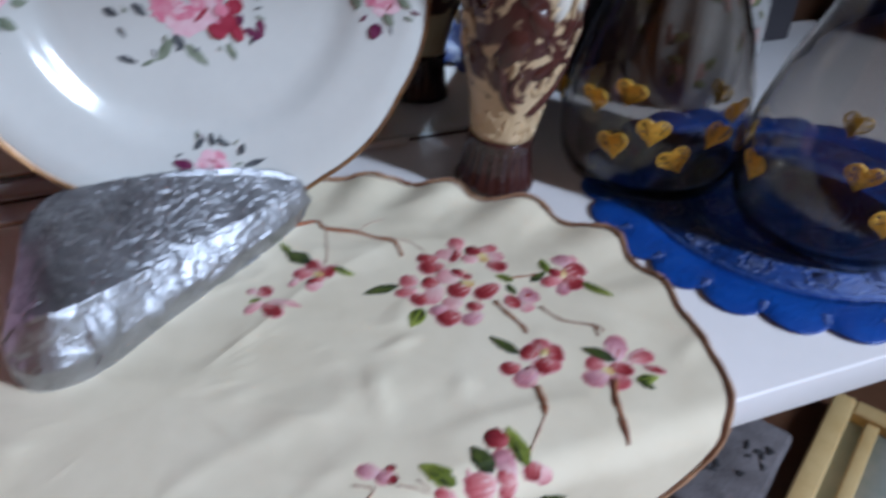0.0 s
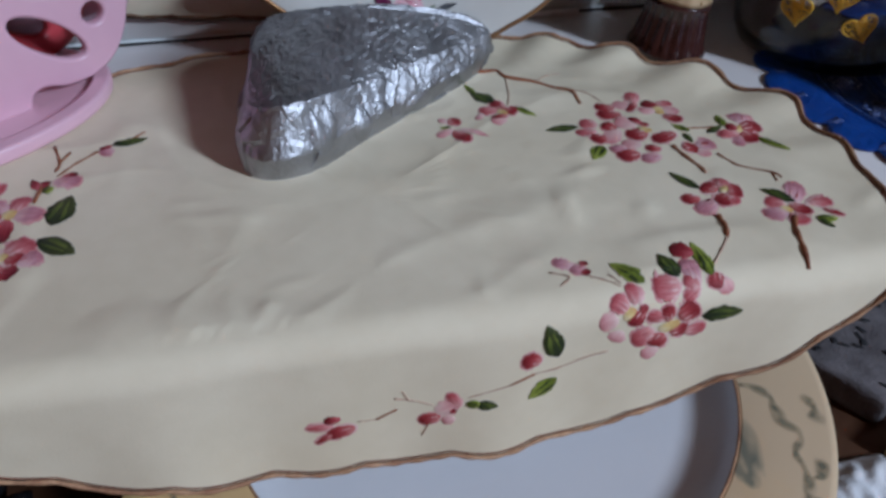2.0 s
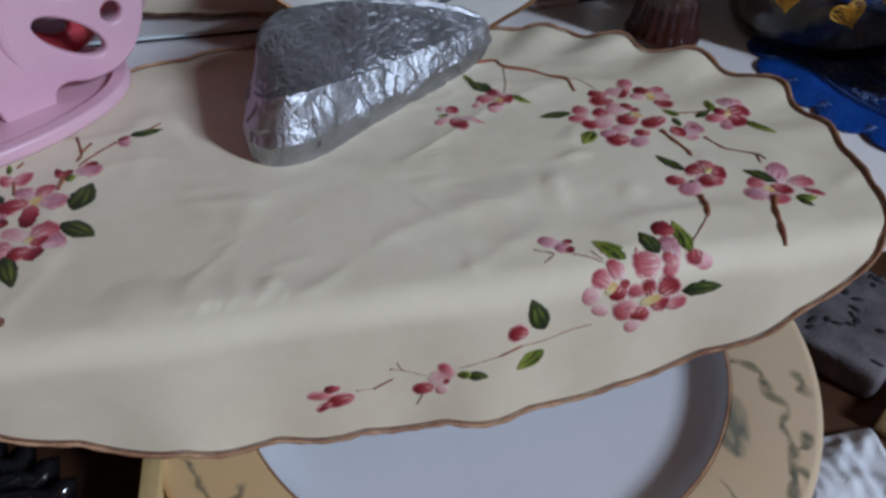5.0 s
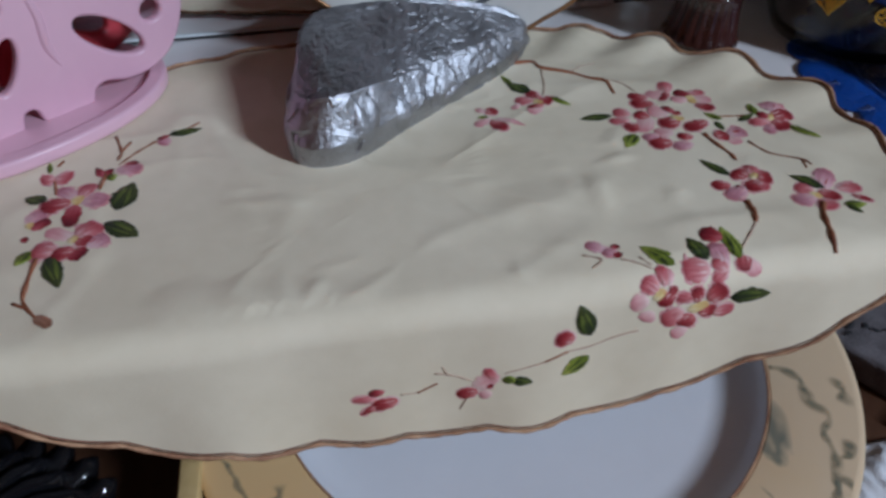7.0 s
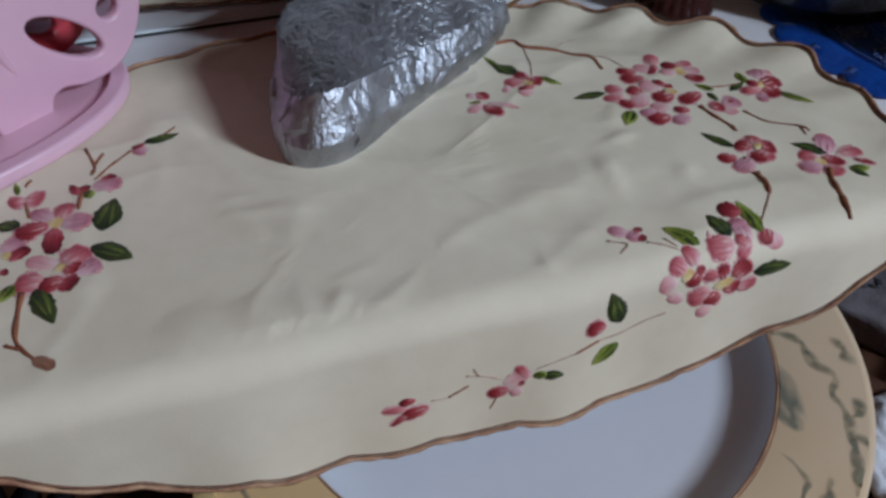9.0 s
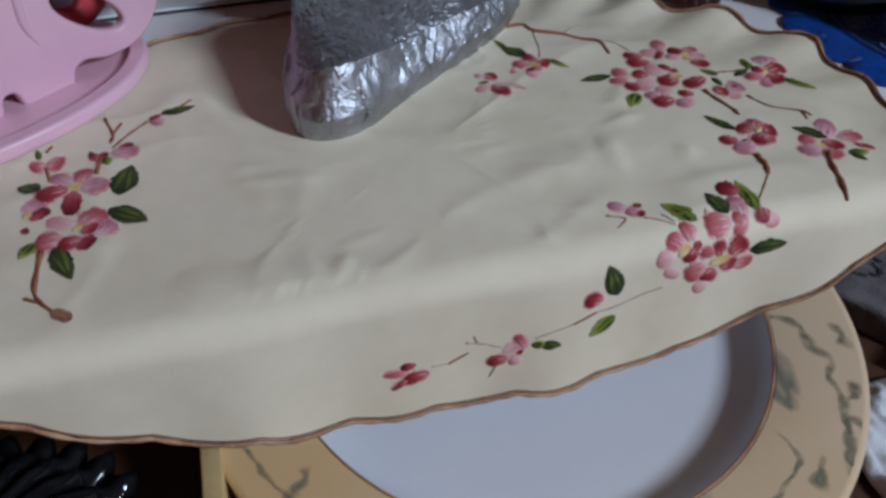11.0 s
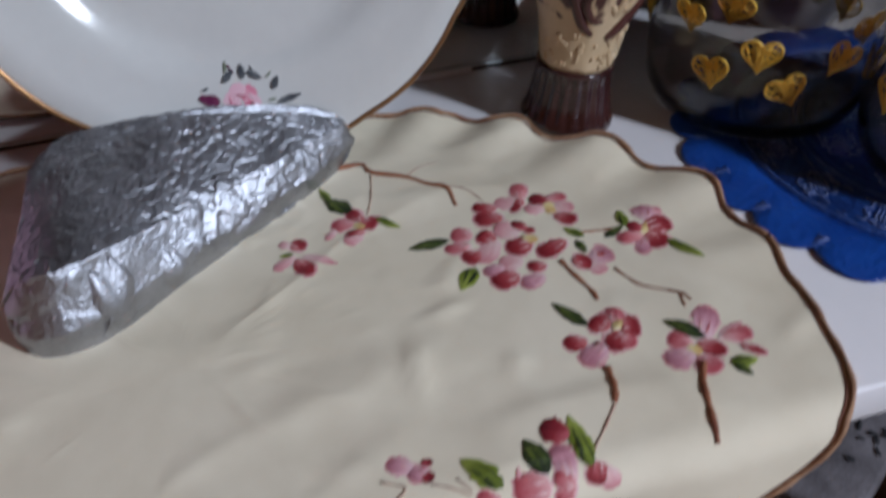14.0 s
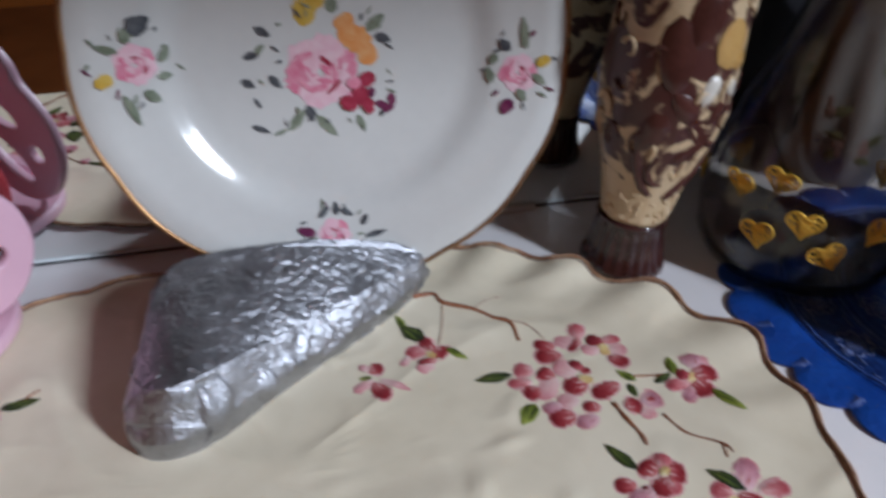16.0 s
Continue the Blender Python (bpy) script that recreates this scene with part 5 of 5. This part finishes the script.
tube(bm, [(0.1302 * math.cos(2 * math.pi * i / 160), 0.1302 * math.sin(2 * math.pi * i / 160), 0.0312) for i in range(161)], 0.0007, 6)
part("brown_line", bm, HEM, charger, "thin brown painted line")

VEIN = pbr("grey_green_vein", (0.13, 0.15, 0.12), (0.34, 0.30, 0.20), 60, 0.28)
nt = VEIN.node_tree
vb = nt.nodes["Principled BSDF"]
soft_edge = nt.nodes.new("ShaderNodeAttribute")
soft_edge.attribute_name = "vein_body"
cloudy = nt.nodes.new("ShaderNodeTexNoise")
cloudy.inputs["Scale"].default_value, cloudy.inputs["Detail"].default_value = 130, 4
nt.links.new(nt.nodes.new("ShaderNodeTexCoord").outputs["Object"], cloudy.inputs["Vector"])
body = nt.nodes.new("ShaderNodeMapRange")
body.inputs[1].default_value, body.inputs[2].default_value, body.inputs[3].default_value, body.inputs[4].default_value = 0.34, 0.66, 0.25, 1.0
nt.links.new(cloudy.outputs["Fac"], body.inputs[0])
fade = nt.nodes.new("ShaderNodeMath")
fade.operation = "MULTIPLY"
nt.links.new(soft_edge.outputs["Fac"], fade.inputs[0])
nt.links.new(body.outputs[0], fade.inputs[1])
nt.links.new(fade.outputs[0], vb.inputs["Alpha"])
# paths in millimetres from the plate's middle, with the width of each vein
VEINS = [([(120, -40), (131, -47), (135, -58), (133, -69), (137, -78), (130, -86), (128, -98), (122, -108), (116, -120), (107, -132), (103, -142)], 3.4), ([(128, -102), (134, -100), (138, -92)], 3.0), ([(120, -110), (125, -114), (124, -122)], 5.0), ([(86, -106), (88, -116), (84, -126), (66, -136), (52, -142)], 1.8), ([(150, -56), (152, -66), (147, -74)], 4.0),
         ([(-156, -48), (-148, -58), (-144, -68), (-136, -82), (-134, -92)], 2.6), ([(-136, -82), (-130, -74), (-128, -66)], 3.6), ([(-150, -20), (-142, -36), (-148, -50)], 2.0), ([(-96, -112), (-102, -122), (-98, -134)], 3.0), ([(98, -124), (92, -132), (84, -140)], 3.6), ([(20, -140), (8, -150), (-10, -152)], 2.4)]
for path, wide in VEINS:
    pts = [p + Vector((0.0022 * noise.noise((p.x * 160, p.y * 160, 1)), 0.0022 * noise.noise((p.x * 160, p.y * 160, 7)), 0)) for p in smooth_path([(x / 1000, y / 1000, 0) for x, y in path], 8)]
    bm = bmesh.new()
    density = bm.verts.layers.float.new("vein_body")
    rows = []
    for i, p in enumerate(pts):
        d = (pts[min(i + 1, len(pts) - 1)] - pts[max(i - 1, 0)]).normalized()
        s = Vector((-d.y, d.x, 0)) * wide * (0.0004 + 0.0015 * abs(noise.noise((p.x * 70, p.y * 70, 3))))
        tip = min(1.0, i / 4, (len(pts) - 1 - i) / 4)
        row = []
        for e, k in ((-1, 0.0), (-0.45, 0.75), (0.1, 1.0), (0.55, 0.6), (1, 0.0)):
            q = p + e * s
            r = max(0.132, min(0.1705, math.hypot(q.x, q.y)))
            q *= r / math.hypot(q.x, q.y)
            z = np.interp(r, (0.132, 0.150, 0.170), (0.0316, 0.0328, 0.0346)) + 0.00025
            v = bm.verts.new((q.x, q.y, z))
            v[density] = k * tip
            row.append(v)
        rows.append(row)
    for a, b in zip(rows, rows[1:]):
        for k in range(4):
            bm.faces.new((a[k], a[k + 1], b[k + 1], b[k]))
    part("vein", bm, VEIN, charger, "grey-green marbled vein")

# ---- pale wooden strip ----
PALE_WOOD = pbr("pale_pine", (0.48, 0.32, 0.13), (0.60, 0.44, 0.21), 30, 0.55, 0.15, 220)
strip = thing("wooden_strip", (-0.1335, -0.10, LOW), "pale pine strip lying on the brown shelf beside the plate", "strip")
bm = box(bmesh.new(), -0.0045, 0.0045, -0.085, 0.26, 0.0, 0.040, 0.0008)
part("strip_body", bm, PALE_WOOD, strip)
bm = box(bmesh.new(), -0.022, -0.0047, 0.016, 0.027, 0.0, 0.038, 0.0008)
part("cross_piece", bm, PALE_WOOD, strip, "short pine piece butted against the strip")

# ---- black glossy fluted bowl ----
BLACK = pbr("black_gloss", (0.004, 0.004, 0.005), (0.008, 0.008, 0.010), 30, 0.1)
bowl = thing("black_bowl", (-0.222, -0.070, LOW), "glossy black fluted bowl on the brown shelf", "bowl")
B_OUT = [(0, 0.0), (0.030, 0.0), (0.036, 0.004), (0.050, 0.020), (0.058, 0.034), (0.060, 0.042), (0.056, 0.046), (0.050, 0.044), (0.046, 0.052), (0.036, 0.060), (0.022, 0.064), (0.018, 0.070), (0.012, 0.074), (0, 0.075)]
bm = lathe(bmesh.new(), B_OUT, 312, lambda a, r, z: (r * (0.94 + (0.20 * abs(math.sin(13 * a + 26 * z)) ** 0.8 if 0.003 < z < 0.066 and r > 0.02 else 0)), z + (0.004 * abs(math.sin(13 * a + 26 * z)) if 0.03 < z < 0.066 else 0)))
part("fluted_body", bm, BLACK, bowl)

# ---- patterned lace box and white napkin ----
LACE_DARK = pbr("grey_lace_cloth", (0.055, 0.048, 0.052), (0.19, 0.175, 0.19), 45, 0.9, 0.8, 420, fine=700)
LACE_SPOT = pbr("black_lace_pattern", (0.012, 0.012, 0.015), (0.03, 0.03, 0.035), 90, 0.8)
cushion = thing("lace_covered_box", (0.254, 0.0143, LOW), "grey lace covered box with black spots", "box")
cushion.rotation_euler = (0, 0, radians(32))
bm = box(bmesh.new(), -0.0425, 0.0425, -0.0375, 0.0375, 0.0, 0.020, 0.004, 3)
bmesh.ops.subdivide_edges(bm, edges=bm.edges[:], cuts=3, use_grid_fill=True)
for v in bm.verts:
    v.co += Vector((noise.noise(v.co * 60), noise.noise(v.co * 60 + Vector((5, 0, 0))), noise.noise(v.co * 60 + Vector((0, 9, 0))))) * 0.0012
    v.co.z = max(0.0, v.co.z)
part("cover", bm, LACE_DARK, cushion)
srnd = random.Random(3)
for k in range(38):
    bm = bmesh.new()
    patch(bm, lambda x, y, up: Vector((x, y, 0.0208 + up)), srnd.uniform(-0.037, 0.037), srnd.uniform(-0.032, 0.032), srnd.uniform(0.003, 0.009), srnd.uniform(0, 6), srnd.uniform(0.0015, 0.004), 0.0, 0.0004)
    part("lace_spot", bm, LACE_SPOT, cushion)

WHITE_CLOTH = pbr("white_cotton", (0.66, 0.69, 0.74), (0.76, 0.78, 0.82), 60, 0.9, 0.5, 700)
napkin = thing("white_napkin", (0.196, -0.118, LOW), "crumpled white cotton napkin beside the marbled plate", "napkin")
bm = bmesh.new()
grid = bmesh.ops.create_grid(bm, x_segments=50, y_segments=70, size=1.0)["verts"]
for v in bm.verts:
    x, y = v.co.x * 0.030, v.co.y * 0.062
    h = 0.004 + 0.010 * (0.5 + 0.5 * noise.noise((x * 55, y * 40, 2))) + 0.003 * noise.noise((x * 150, y * 120, 5))
    k = min(1.0, (1 - abs(v.co.x)) * 5, (1 - abs(v.co.y)) * 6)
    v.co = Vector((x + 0.003 * noise.noise((y * 60, 1, 1)), y, 0.0012 + max(0.0, h) * (0.25 + 0.75 * k)))
nap = part("napkin_cloth", bm, WHITE_CLOTH, napkin)
nap.modifiers.new("thickness", "SOLIDIFY").thickness = 0.0008

# ---- small wooden picture frame lying on the shelf ----
frame_thing = thing("picture_frame", (0.3265, -0.0607, LOW), "pale wooden picture frame lying on the brown shelf", "picture frame")
frame_thing.rotation_euler = (0, 0, radians(31.5))
FW, FH, FB = 0.080, 0.055, 0.013
for x0, x1, y0, y1 in ((-FW, FW, FH - FB, FH), (-FW, FW, -FH, -FH + FB), (-FW, -FW + FB, -FH + FB, FH - FB), (FW - FB, FW, -FH + FB, FH - FB)):
    bm = box(bmesh.new(), x0, x1, y0, y1, 0.0, 0.014, 0.0015)
    part("frame_bar", bm, PALE_WOOD, frame_thing)
bm = box(bmesh.new(), -FW + FB, FW - FB, -FH + FB, FH - FB, 0.0, 0.006)
part("picture", bm, pbr("faded_print", (0.30, 0.36, 0.32), (0.50, 0.50, 0.46), 30, 0.5), frame_thing, "faded grey-green picture")
bm = box(bmesh.new(), -FW + FB, FW - FB, FH - 0.030, FH - 0.022, 0.0062, 0.011, 0.001)
part("middle_bar", bm, PALE_WOOD, frame_thing)
